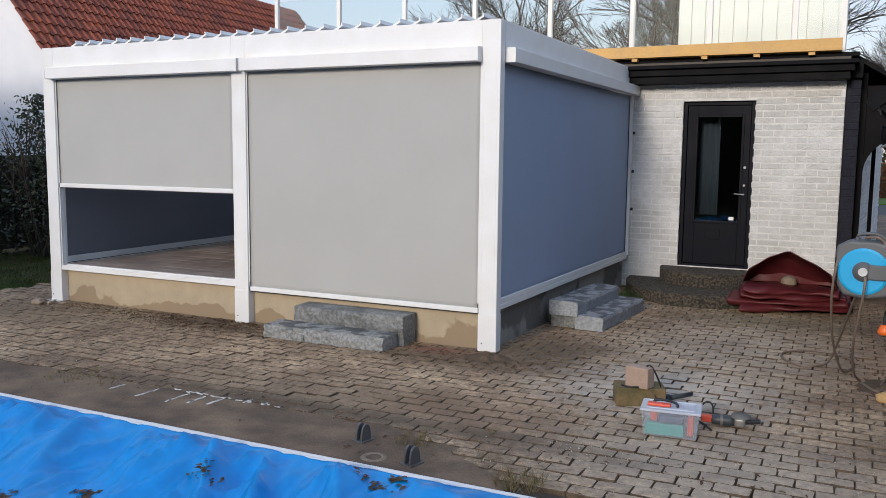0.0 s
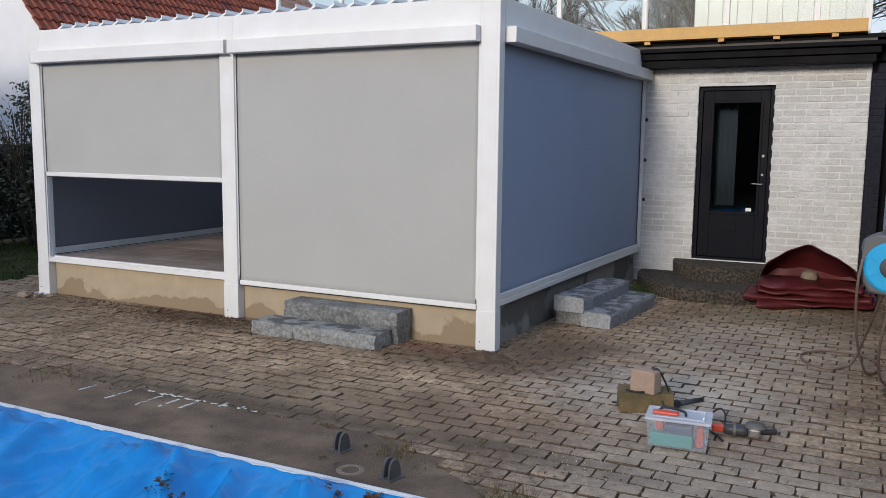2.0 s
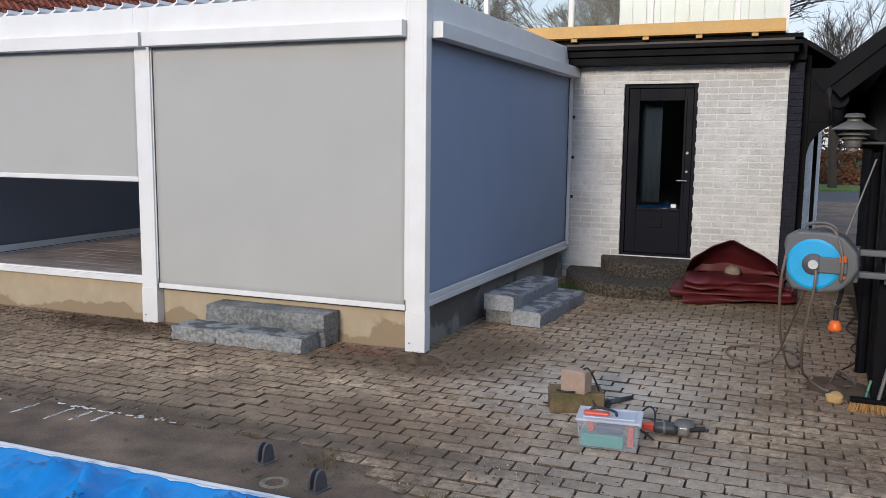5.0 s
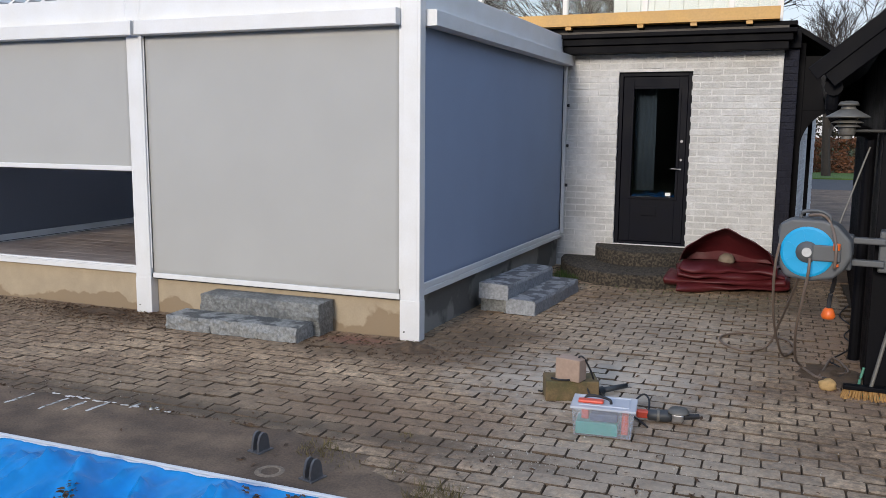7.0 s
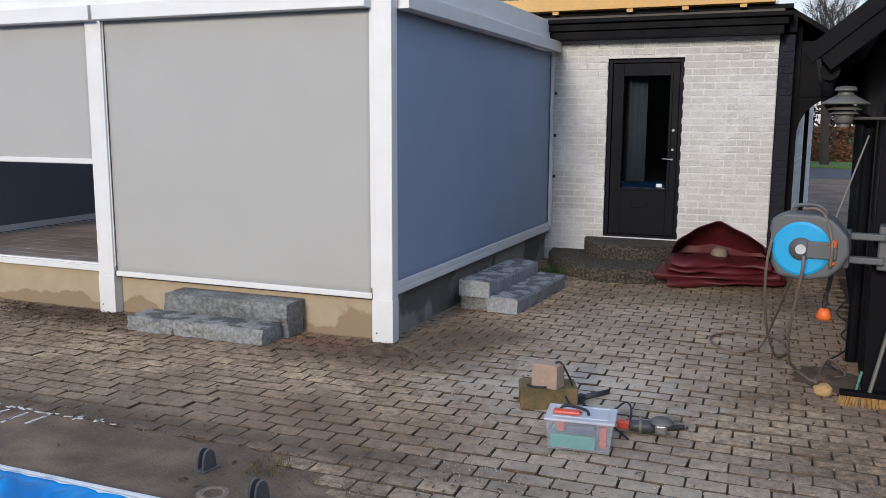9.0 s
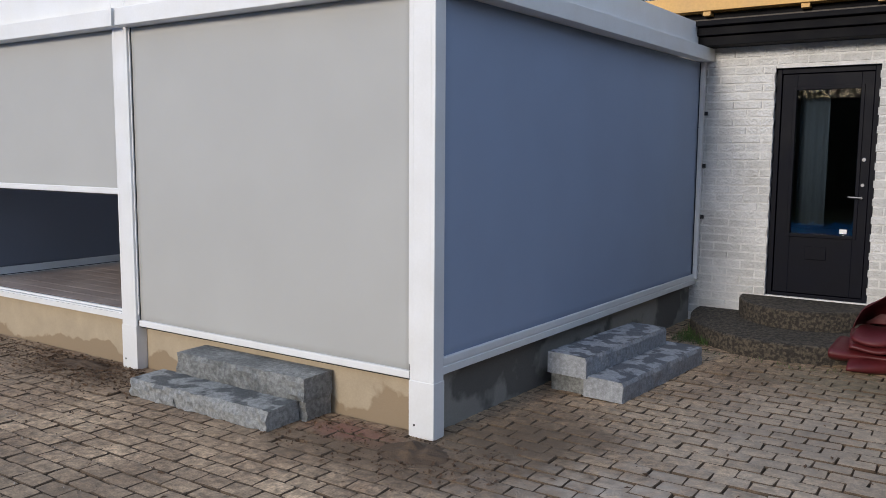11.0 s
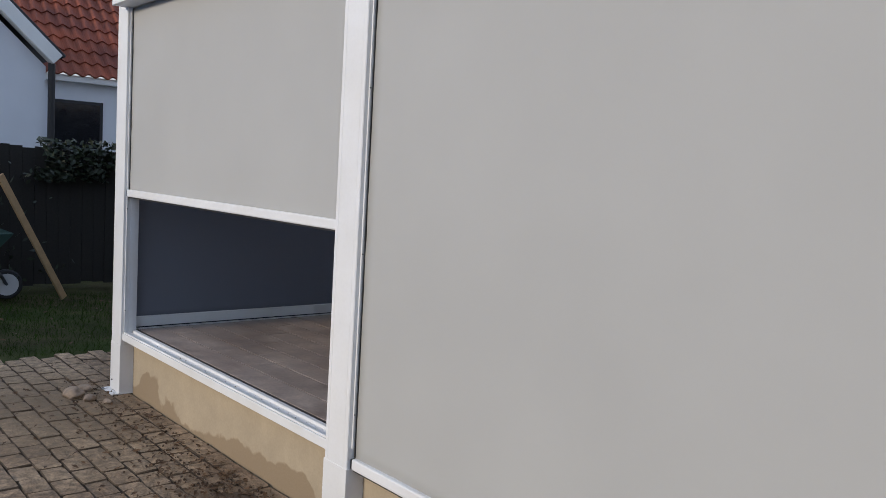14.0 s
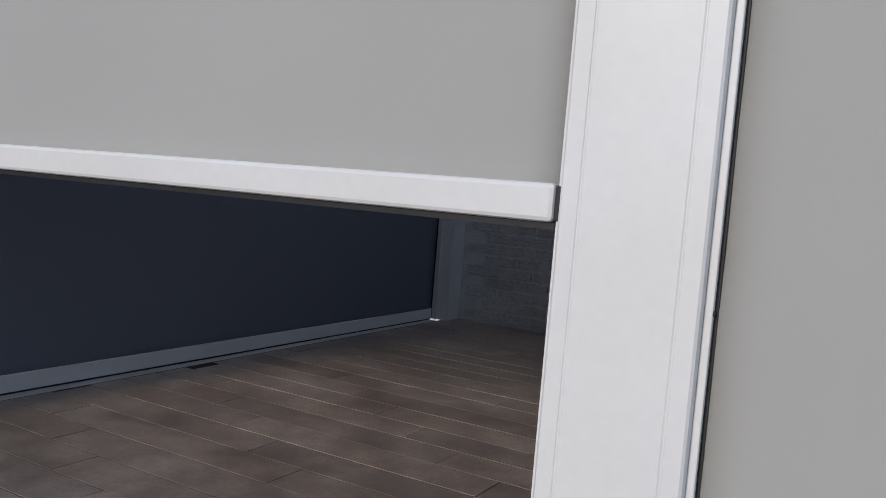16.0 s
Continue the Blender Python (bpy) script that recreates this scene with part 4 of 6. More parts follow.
solid("metal_rod", bm, LAMPG, "thin grey rod leaning on the shed wall", "rod", kind="")
ROCK = mat("ochre stone", (0.45, 0.29, 0.12), 0.85, vary=0.2, scale=20, bump=0.4)


def lump(name, size, material, label, category, m, seed, rough=0.25):
    bm = bmesh.new()
    bmesh.ops.create_icosphere(bm, subdivisions=3, radius=1.0)
    for v in bm.verts:
        v.co *= 1 + rough * noise.noise(v.co * 1.7 + Vector((seed, 0, 0)))
        v.co = Vector((v.co.x * size[0], v.co.y * size[1], max(v.co.z, -0.55) * size[2]))
    ob = solid(name, bm, material, label, category, kind="", smooth=True)
    ob.matrix_world = m
    return ob


lump("stone", (0.06, 0.045, 0.045), ROCK, "ochre stone lying by the hose", "stone", pose(2.94, -0.06, 0.025, 0, 0, 20), 3.0)

RUBBLE = mat("broken concrete", (0.26, 0.2, 0.15), 0.9, vary=0.25, scale=20, bump=0.5)
for x, y, a, w in ((-5.32, -0.26, 20, 0.075), (-5.42, -0.16, 70, 0.05), (-5.2, -0.2, 130, 0.045), (-5.08, -0.13, 10, 0.035)):
    lump("rubble", (w, w * 0.7, w * 0.55), RUBBLE, "broken piece of paver by the end post", "rubble", pose(x, y, w * 0.28, 0, 0, a), x * 3, 0.45)

# ---- red tarpaulin ----
TARP = mat("dark red tarpaulin", (0.085, 0.009, 0.012), 0.55, vary=0.2, scale=5, fine=30, bump=0.3, depth=0.006)
tarp = thing("tarpaulin", "dark red tarpaulin folded in a loose heap on the pavers", "tarpaulin", pose(0, 0, 0))


def sheet(u_n, v_n, f, name, label=""):
    verts = [tuple(f(i / u_n, j / v_n)) for j in range(v_n + 1) for i in range(u_n + 1)]
    faces = [(j * (u_n + 1) + i, j * (u_n + 1) + i + 1, (j + 1) * (u_n + 1) + i + 1, (j + 1) * (u_n + 1) + i) for j in range(v_n) for i in range(u_n)]
    ob = new(name, raw(name, verts, faces, TARP, True))
    ob.parent = tarp
    ob.modifiers.new("thickness", "SOLIDIFY").thickness = 0.004
    return ob


for lay in range(4):
    def fold(u, v, lay=lay):
        a = 2 * math.pi * v                         # a flattened roll of cloth
        w = 0.06 + 0.035 * noise.noise(Vector((u * 3, lay * 2.7, 0)))
        x = (1.66, 1.55, 1.62, 1.7)[lay] + (1.1, 1.2, 1.05, 0.95)[lay] * u + 0.04 * math.cos(a) * math.sin(lay * 2.3)
        yc = 3.25 + (0.45, 0.3, 0.38, 0.2)[lay] * u + 0.03 * math.sin(7 * u + lay)
        y = yc + (0.36, 0.3, 0.34, 0.27)[lay] * math.cos(a) + 0.09 * noise.noise(Vector((u * 3, lay * 3.1, 1)))
        z = 0.06 + 0.07 * lay * (1 - 0.25 * u) + w * math.sin(a) * (0.8 + 0.3 * math.sin(7 * u + 2 * lay)) + 0.045 * noise.noise(Vector((u * 4, y * 3, lay * 5)))
        return x, y, max(z, 0.003)
    sheet(40, 28, fold, "fold")


def hood(u, v):
    """The raised flap: a ridge that opens towards the pool."""
    a = math.pi * u
    x = 2.13 - 0.47 * math.cos(a) + 0.02 * noise.noise(Vector((u * 6, v * 4, 5)))
    h = 0.30 + 0.40 * max(0.0, 1 - abs(2 * u - 0.98)) ** 0.85
    y = 3.05 + 0.62 * v + 0.12 * abs(u - 0.5) + 0.04 * math.sin(8 * u)
    z = h + (0.22 - h) * v ** 2.2 + 0.022 * noise.noise(Vector((u * 7, v * 6, 8)))
    return x, y, z


sheet(36, 14, hood, "flap")
sheet(30, 12, lambda u, v: (1.68 + 0.9 * u, 3.55 + 0.03 * math.sin(9 * u), 0.27 + 0.33 * v * (1 - abs(2 * u - 1)) + 0.01), "inner_fold")
lump("sack", (0.085, 0.085, 0.065), mat("beige cloth", (0.22, 0.175, 0.13), 0.9, vary=0.1, bump=0.2), "beige sack wrapped in the red tarpaulin", "sack", pose(2.12, 3.38, 0.325), 6.0, 0.15)

# ---- tools on the pavers ----
MOSSY = mat("mossy timber", (0.17, 0.115, 0.055), 0.9, vary=0.25, scale=14, fine=90, bump=0.5, second=(0.085, 0.075, 0.03), mask=9)
bm = bms((0, 0.33, 0, 0.2, 0, 0.13), bevel=0.008)
ob = solid("timber_block", bm, MOSSY, "mossy offcut of timber lying on the pavers", "timber block", kind="")
ob.matrix_world = pose(1.295, -1.03, 0, 0, 0, 20)
STONEB = mat("pale pink concrete", (0.35, 0.25, 0.19), 0.9, vary=0.12, scale=20, bump=0.4)
bm = bms((0, 0.165, 0, 0.1, 0, 0.14), bevel=0.006)
ob = solid("paving_stone", bm, STONEB, "single paver stood on edge on the timber block", "paver", kind="")
ob.matrix_world = pose(1.335, -0.96, 0.131, 0, 0, -14)

CLEARP = bpy.data.materials.new("frosted clear plastic")
CLEARP.use_nodes = True
cn, cl = CLEARP.node_tree.nodes, CLEARP.node_tree.links
ct, cx = cn.new("ShaderNodeBsdfTransparent"), cn.new("ShaderNodeMixShader")
ct.inputs[0].default_value = (0.93, 0.95, 0.97, 1)
cn["Principled BSDF"].inputs["Base Color"].default_value = (0.82, 0.84, 0.9, 1)
cn["Principled BSDF"].inputs["Roughness"].default_value = 0.3
cx.inputs[0].default_value = 0.13
cl.new(ct.outputs[0], cx.inputs[1]), cl.new(cn["Principled BSDF"].outputs[0], cx.inputs[2])
cl.new(cx.outputs[0], cn["Material Output"].inputs[0])
CLEARL = CLEARP.copy()
CLEARL.name = "frosted clear lid"
CLEARL.node_tree.nodes[cx.name].inputs[0].default_value = 0.45
TEAL = mat("teal plastic", (0.02, 0.33, 0.27), 0.4, vary=0.05, bump=0.02)
REDP = mat("coral red plastic", (0.68, 0.08, 0.04), 0.4, vary=0.05, bump=0.02)
tub = thing("storage_box", "clear plastic storage box full of small tools, lid on", "storage box", pose(1.57, -1.54, 0.0, 0, 0, 6))
bm = bmesh.new()
W, D, H = 0.34, 0.22, 0.155
o = [bm.verts.new((x, y, 0.002)) for x, y in ((0.015, 0.012), (W - 0.015, 0.012), (W - 0.015, D - 0.012), (0.015, D - 0.012))]
u = [bm.verts.new((x, y, H)) for x, y in ((0, 0), (W, 0), (W, D), (0, D))]
bm.faces.new(o[::-1])
for k in range(4):
    bm.faces.new((o[k], o[(k + 1) % 4], u[(k + 1) % 4], u[k]))
tb = part("tub", bm, CLEARP, tub)
tb.modifiers.new("thickness", "SOLIDIFY").thickness = 0.003
part("lid", bms((-0.008, W + 0.008, -0.008, D + 0.008, H, H + 0.014), (0.03, W - 0.03, 0.03, D - 0.03, H + 0.014, H + 0.018), bevel=0.005), CLEARL, tub, "clear lid")
part("teal_tray", bms((0.024, 0.25, 0.019, 0.15, 0.008, 0.078), bevel=0.004), TEAL, tub, "teal tray inside")
part("red_tool", bms((0.05, 0.09, 0.06, 0.12, 0.08, 0.14), (0.27, 0.305, 0.05, 0.16, 0.01, 0.12), bevel=0.006), REDP, tub, "red tool inside")
part("blue_tool", bms((0.1, 0.25, 0.03, 0.16, 0.08, 0.125), bevel=0.01), mat("navy plastic", (0.03, 0.06, 0.14), 0.5, bump=0.02), tub, "navy tool inside")
part("red_grip", bms((0.03, 0.17, 0.05, 0.1, H + 0.018, H + 0.036), bevel=0.008), REDP, tub, "coral red grip on the lid")
bm = bmesh.new()
tube(bm, [(0.06, 0.12, H + 0.02), (0.08, 0.125, H + 0.04), (0.14, 0.11, H + 0.045), (0.2, 0.08, H + 0.04), (0.21, 0.075, H + 0.018)], 0.008)
part("lid_handle", bm, RUBBER, tub, "black carrying handle")

grinder = thing("angle_grinder", "grey and black angle grinder lying on the pavers", "angle grinder", pose(1.93, -1.16, 0.045, 0, 0, 8))
DGREY = mat("charcoal plastic", (0.035, 0.04, 0.045), 0.5, vary=0.08, bump=0.03)
bm = bmesh.new()
lathe(bm, [(0.02, 0.0), (0.03, 0.01), (0.033, 0.06), (0.036, 0.11), (0.03, 0.14)], 20, pose(0, 0, 0, 0, 90, 0))
part("motor_body", bm, DGREY, grinder, smooth=True)
bm = bmesh.new()
lathe(bm, [(0.037, 0.0), (0.039, 0.003), (0.039, 0.014), (0.037, 0.017)], 20, pose(0.055, 0, 0, 0, 90, 0))
part("band", bm, LAMPG, grinder, "light grey band")
part("gear_head", bms((0.135, 0.205, -0.035, 0.035, -0.035, 0.03), bevel=0.016), STEEL, grinder, "bright alloy gear head")
bm = bmesh.new()
cyl(bm, (0.19, 0.0, 0.0), (0.29, 0.025, 0.005), 0.017, 0.015, seg=14)
part("side_handle", bm, RUBBER, grinder)
bm = bmesh.new()
lathe(bm, [(0.062, 0.0), (0.062, 0.003), (0.05, 0.02), (0.0001, 0.022)], 24, pose(0.175, 0.0, 0.028))
part("guard", bm, LAMPG, grinder, smooth=True)
part("tail", bms((-0.06, 0.01, -0.022, 0.022, -0.02, 0.025), bevel=0.01), REDP, grinder, "coral red tail grip")
bm = bmesh.new()
cyl(bm, (1.60, -0.78, 0.035), (1.72, -0.6, 0.03), 0.018, 0.016, seg=12)
cyl(bm, (1.5, -0.93, 0.03), (1.6, -0.78, 0.035), 0.03, 0.028, seg=12)
solid("power_tool", bm, DGREY, "dark slim power tool lying behind the storage box", "power tool", kind="", smooth=True)
wire = tagged(new("power_cable", None), "black power cable looped over the paver and timber", "cable")
for pts in ([(1.2, -0.86, 0.008), (1.26, -0.85, 0.012), (1.3, -0.9, 0.1), (1.32, -0.98, 0.14), (1.36, -1.0, 0.14), (1.42, -0.99, 0.14), (1.5, -0.93, 0.14), (1.55, -0.95, 0.06), (1.6, -1.0, 0.01)],
            [(1.47, -0.93, 0.275), (1.5, -0.93, 0.28), (1.54, -0.9, 0.2), (1.58, -0.86, 0.08), (1.66, -0.88, 0.012), (1.78, -0.95, 0.012), (1.86, -0.84, 0.06), (1.91, -0.92, 0.05), (1.92, -1.1, 0.02), (1.88, -1.17, 0.04)],
            [(1.58, -0.92, 0.012), (1.7, -1.02, 0.012), (1.82, -1.1, 0.012), (1.9, -1.2, 0.012), (1.95, -1.28, 0.012)]):
    bm = bmesh.new()
    tube(bm, pts, 0.006, 6)
    part("cable_run", bm, RUBBER, wire, smooth=True)

# ---- pool fittings, marks, soil ----
IRON = mat("dull grey steel", (0.1, 0.1, 0.105), 0.5, 0.3, vary=0.15, bump=0.1)


def anchor(m):
    a = thing("ladder_anchor", "dull steel anchor bracket bolted to the concrete by the pool", "bracket", m, group="pool ladder anchors")
    for y in (-0.028, 0.012):
        bm = bmesh.new()
        o = [(-0.05, 0.0), (0.05, 0.0), (0.045, 0.05)] + [(0.04 * math.cos(t), 0.06 + 0.045 * math.sin(t)) for t in (0.2, 0.6, 1.0, 1.4, 1.75, 2.15, 2.55, 2.95)] + [(-0.045, 0.05)]
        fa = [bm.verts.new((x, y, z + 0.006)) for x, z in o]
        fb = [bm.verts.new((x, y + 0.014, z + 0.006)) for x, z in o]
        bm.faces.new(fa), bm.faces.new(fb[::-1])
        for k in range(len(o)):
            bm.faces.new((fa[k], fa[(k + 1) % len(o)], fb[(k + 1) % len(o)], fb[k]))
        part("cheek", bm, IRON, a)
    part("base_plate", bms((-0.065, 0.065, -0.045, 0.045, -0.002, 0.006), bevel=0.002), IRON, a)
    return a


a1 = anchor(pose(0.125, -2.39, 0.002, 0, 0, 78) @ Matrix.Diagonal((0.8, 1.0, 0.9, 1)))
copy_thing(a1, pose(0.555, -2.59, 0.002, 0, 0, 74))
bm = bmesh.new()
lathe(bm, [(0.042, -0.004), (0.055, 0.0005), (0.075, -0.0035)], 24)
ring = solid("socket_rim", bm, mat("worn mortar", (0.21, 0.16, 0.115), 0.9, vary=0.3, scale=30, bump=0.4), "worn mortar ring round a filled socket hole", "socket", kind="")
ring.location = (0.32, -2.6, 0.004)

PAINT = mat("chalky white paint", (0.7, 0.68, 0.64), 0.9, vary=0.15, scale=30, bump=0.2)
bm = bmesh.new()
rm = random.Random(4)
for x, y0, y1 in ((-2.02, -2.3, -2.18), (-1.72, -2.33, -2.16), (-1.45, -2.34, -2.14), (-1.3, -2.3, -2.13), (-1.16, -2.27, -2.12), (-0.97, -2.13, -2.05), (-0.83, -2.11, -2.06)):
    for k in range(5):                                  # a worn brush stroke along a cross joint
        v = (k + rm.uniform(0.1, 0.9)) / 5
        L = (y1 - y0) * rm.uniform(0.1, 0.22)
        box(bm, -L, L, -rm.uniform(0.004, 0.01), rm.uniform(0.004, 0.01), 0, 0.003, m=pose(x + 0.012 * v, y0 + (y1 - y0) * v, 0.003, 0, 0, 84 + rm.uniform(-14, 14)))
for k in range(34):                                     # and along the long joint
    x = -1.62 + 0.95 * k / 34 + rm.uniform(-0.02, 0.02)
    if rm.random() < 0.6 - 0.4 * k / 34:
        L = rm.uniform(0.008, 0.028)
        box(bm, -L, L, -0.006, 0.006, 0, 0.003, m=pose(x, -2.105 + rm.uniform(-0.012, 0.012), 0.003, 0, 0, rm.uniform(-16, 16)))
tagged(new("paint_marks", mesh_of("paint_marks", bm, PAINT)), "white paint dabs on the joints along the concrete strip", "paint marks", kind="stuff")


def soil_heap(name, cx, cy, rx, ry, h, label, seed):
    n = 26
    verts, faces = [], []
    for j in range(n + 1):
        for i in range(n + 1):
            u, v = 2 * i / n - 1, 2 * j / n - 1
            d = math.hypot(u, v)
            q = Vector((u * 3 + seed, v * 3, 0))
            z = h * max(0.0, 1 - d) * (0.8 + 0.9 * noise.noise(q)) + 0.012 * noise.noise(q * 4) * max(0, 1 - d) + 0.004 * (0.85 - d - 0.5 * abs(noise.noise(q * 1.3))) * 3
            verts.append((cx + rx * u, cy + ry * v, max(z, -0.02)))
    faces = [(j * (n + 1) + i, j * (n + 1) + i + 1, (j + 1) * (n + 1) + i + 1, (j + 1) * (n + 1) + i) for j in range(n) for i in range(n)]
    tagged(new(name, raw(name, verts, faces, SOIL, True)), label, "soil", kind="stuff")


soil_heap("soil_heap", 0.02, -0.2, 0.22, 0.16, 0.05, "small heap of loose soil at the foot of the post", 1)
soil_heap("soil_heap", -3.1, -0.14, 0.32, 0.12, 0.025, "loose soil scattered along the plinth", 5)
soil_heap("soil_heap", 3.0, 0.3, 0.25, 0.3, 0.035, "damp soil at the foot of the shed", 23)

# crumbs of soil, dead leaves and twigs
rl = random.Random(11)
DEAD = mat("dead brown leaf", (0.075, 0.038, 0.016), 0.8, vary=0.4, scale=20, rand=0.35, bump=0.1)
verts, faces = [], []


def leaf_at(x, y, z, s, verts, faces, up=0.3):
    a = rl.uniform(0, 6.28)
    c, n = Vector((x, y, z)), len(verts)
    d, e = Vector((math.cos(a), math.sin(a), rl.uniform(-up, up))) * s, Vector((-math.sin(a), math.cos(a), rl.uniform(-up, up))) * s * 0.45
    verts.extend([tuple(c - d), tuple(c + e + Vector((0, 0, s * 0.15))), tuple(c + d), tuple(c - e + Vector((0, 0, s * 0.1)))])
    faces.append((n, n + 1, n + 2, n + 3))


for k in range(2600):
    which = rl.random()
    if which < 0.3:
        x, y = rl.gauss(-2.95, 0.5), -abs(rl.gauss(0.2, 0.18))
    elif which < 0.62:
        x, y = rl.uniform(-5.6, -2.3), 0.02 - abs(rl.gauss(0, 0.28))
    elif which < 0.74:
        x, y = rl.uniform(-0.9, 0.6), rl.uniform(-0.5, 0.0)
    else:
        x, y = rl.uniform(-5, 3), rl.uniform(-2.6, 2.5) if rl.random() < 0.8 else -2.1
    if -5.3 < x < 0.05 and y > 0.05:
        continue
    leaf_at(x, y, 0.008, rl.uniform(0.006, 0.022), verts, faces, 0.4)
tagged(new("dead_leaves", raw("dead_leaves", verts, faces, DEAD)), "dead leaves and crumbs of soil on the pavers", "leaf litter", kind="stuff")
verts, faces = [], []
for cx, cy, r in ((-0.37, -3.2, 0.045), (0.5, -2.92, 0.06), (0.6, -2.83, 0.03), (-1.3, -3.7, 0.05), (-0.9, -3.5, 0.04)):
    for k in range(34):
        x, y = cx + rl.gauss(0, r), cy + rl.gauss(0, r * 0.5)
        leaf_at(x, y, cover_z(x, y) + 0.006, rl.uniform(0.01, 0.03), verts, faces, 0.2)
tagged(new("pool_leaves", raw("pool_leaves", verts, faces, DEAD)), "sodden brown leaves lying on the pool cover", "leaf litter", kind="stuff")


def crumbs(name, material, label, category, spots, seed):
    """Small broken lumps: spots of (count, x, y, spread x, spread y, least, greatest size, height of the ground)."""
    r = random.Random(seed)
    verts, faces = [], []
    for count, x, y, sx, sy, lo, hi, z in spots:
        for k in range(count):
            px, py, w = x + r.gauss(0, sx), y + r.gauss(0, sy), r.uniform(lo, hi) * r.uniform(0.5, 1.0)
            if z == 0 and (-5.3 < px < 0.05 and py > 0.07):
                continue
            b, a = len(verts), r.uniform(0, 6.28)
            ring = [(px + w * r.uniform(0.7, 1.2) * math.cos(a + 1.26 * q), py + w * r.uniform(0.6, 1.1) * math.sin(a + 1.26 * q)) for q in range(5)]
            verts.extend((u, v, z - 0.004) for u, v in ring)
            verts.extend((px + (u - px) * 0.6, py + (v - py) * 0.6, z + w * r.uniform(0.35, 0.8)) for u, v in ring)
            faces.extend((b + q, b + (q + 1) % 5, b + 5 + (q + 1) % 5, b + 5 + q) for q in range(5))
            faces.append((b + 5, b + 6, b + 7, b + 8, b + 9))
    tagged(new(name, raw(name, verts, faces, material)), label, category, kind="stuff")


CLOD = mat("damp soil clod", (0.085, 0.05, 0.028), 0.95, vary=0.4, scale=30, rand=0.4, bump=0.3)
crumbs("soil_clods", CLOD, "clods of damp soil scattered along the plinth", "soil", [(260, -3.0, -0.2, 0.38, 0.13, 0.003, 0.017, 0), (220, -4.3, -0.14, 0.7, 0.12, 0.003, 0.014, 0), (110, -2.2, -0.75, 0.5, 0.3, 0.003, 0.012, 0), (160, 0.05, -0.25, 0.25, 0.2, 0.003, 0.013, 0), (120, -0.5, -0.2, 0.3, 0.14, 0.003, 0.012, 0), (180, -1.0, -2.05, 1.4, 0.12, 0.003, 0.01, 0), (160, 2.95, 0.5, 0.12, 0.7, 0.003, 0.014, 0), (60, -4.0, 0.06, 0.8, 0.012, 0.002, 0.006, SLAB_Z - 0.012)], 31)
CHIP = mat("pale cement chip", (0.47, 0.42, 0.35), 0.9, vary=0.2, scale=30, rand=0.25, bump=0.2)
crumbs("cement_chips", CHIP, "pale chips of cement round the cutting place", "rubble", [(420, 1.6, -1.95, 0.34, 0.25, 0.002, 0.007, 0), (380, 2.2, -1.85, 0.4, 0.3, 0.002, 0.007, 0), (160, 1.45, -0.75, 0.3, 0.22, 0.002, 0.012, 0), (200, -1.9, -1.5, 0.7, 0.35, 0.002, 0.007, 0)], 33)


def tuft(verts, faces, x, y, n, h, spread, z=0.0):
    for k in range(n):
        a, s = rl.uniform(0, 6.28), rl.random() ** 0.5 * spread
        bx, by = x + s * math.cos(a), y + s * math.sin(a)
        lean = Vector((rl.gauss(0, 0.5), rl.gauss(0, 0.5), 1)).normalized() * h * rl.uniform(0.4, 1.1)
        w = Vector((math.sin(a * 3), math.cos(a * 3), 0)) * 0.0022
        m = len(verts)
        p = Vector((bx, by, z))
        verts.extend([tuple(p - w), tuple(p + w), tuple(p + lean * 0.6 + w * 0.7), tuple(p + lean), tuple(p + lean * 0.6 - w * 0.7)])
        faces.append((m, m + 1, m + 2, m + 3, m + 4))


DRY = mat("dry grass", (0.17, 0.13, 0.055), 0.9, vary=0.3, rand=0.3, bump=0)
verts, faces = [], []
for x, y, n, h, s in ((-2.53, -2.17, 160, 0.05, 0.2), (-2.2, -2.2, 60, 0.04, 0.12), (1.18, -2.6, 200, 0.09, 0.13), (0.4, -2.27, 170, 0.045, 0.12), (0.62, -2.35, 60, 0.03, 0.12), (-0.8, -2.12, 40, 0.02, 0.1), (0.9, -2.35, 40, 0.03, 0.1), (0.75, -1.9, 25, 0.03, 0.05)):
    tuft(verts, faces, x, y, n, h, s)
tagged(new("weeds", raw("weeds", verts, faces, DRY)), "dry grass tufts in the paving joints", "weeds", kind="stuff")
GREENG = mat("green weeds", (0.05, 0.085, 0.02), 0.8, vary=0.3, rand=0.3, bump=0)
verts, faces = [], []
for k in range(160):
    x = 0.14 + 0.35 * rl.random()
    tuft(verts, faces, x + 0.1, 3.25 + 0.6 * rl.random() * (1 - (x - 0.14)), 5, 0.1, 0.05)
for k in range(60):
    tuft(verts, faces, rl.uniform(0.5, 2.9), 2.95 + rl.gauss(0, 0.06), 3, 0.03, 0.04)
tagged(new("step_weeds", raw("step_weeds", verts, faces, GREENG)), "green weeds growing beside the round step", "weeds", kind="stuff")

# ---- lawn, fence, garden ----
verts, faces = [], []
rl = random.Random(21)
for k in range(26000):
    x, y = rl.uniform(-9.5, -6.3), rl.uniform(-2.5, 6.0)
    if x > -6.62 + 0.12 * math.sin(y * 3) + 0.25 * max(0.0, -y):
        continue
    tuft(verts, faces, x, y, 1, 0.06, 0.02, -0.03)
LAWN = mat("lawn blades", (0.028, 0.055, 0.009), 0.9, spec=0.08, vary=0.3, scale=2, rand=0.3, bump=0)
tagged(new("lawn", raw("lawn", verts, faces, LAWN)), "short green lawn beyond the paving", "lawn", kind="stuff")
rl = random.Random(5)
verts, faces = [], []
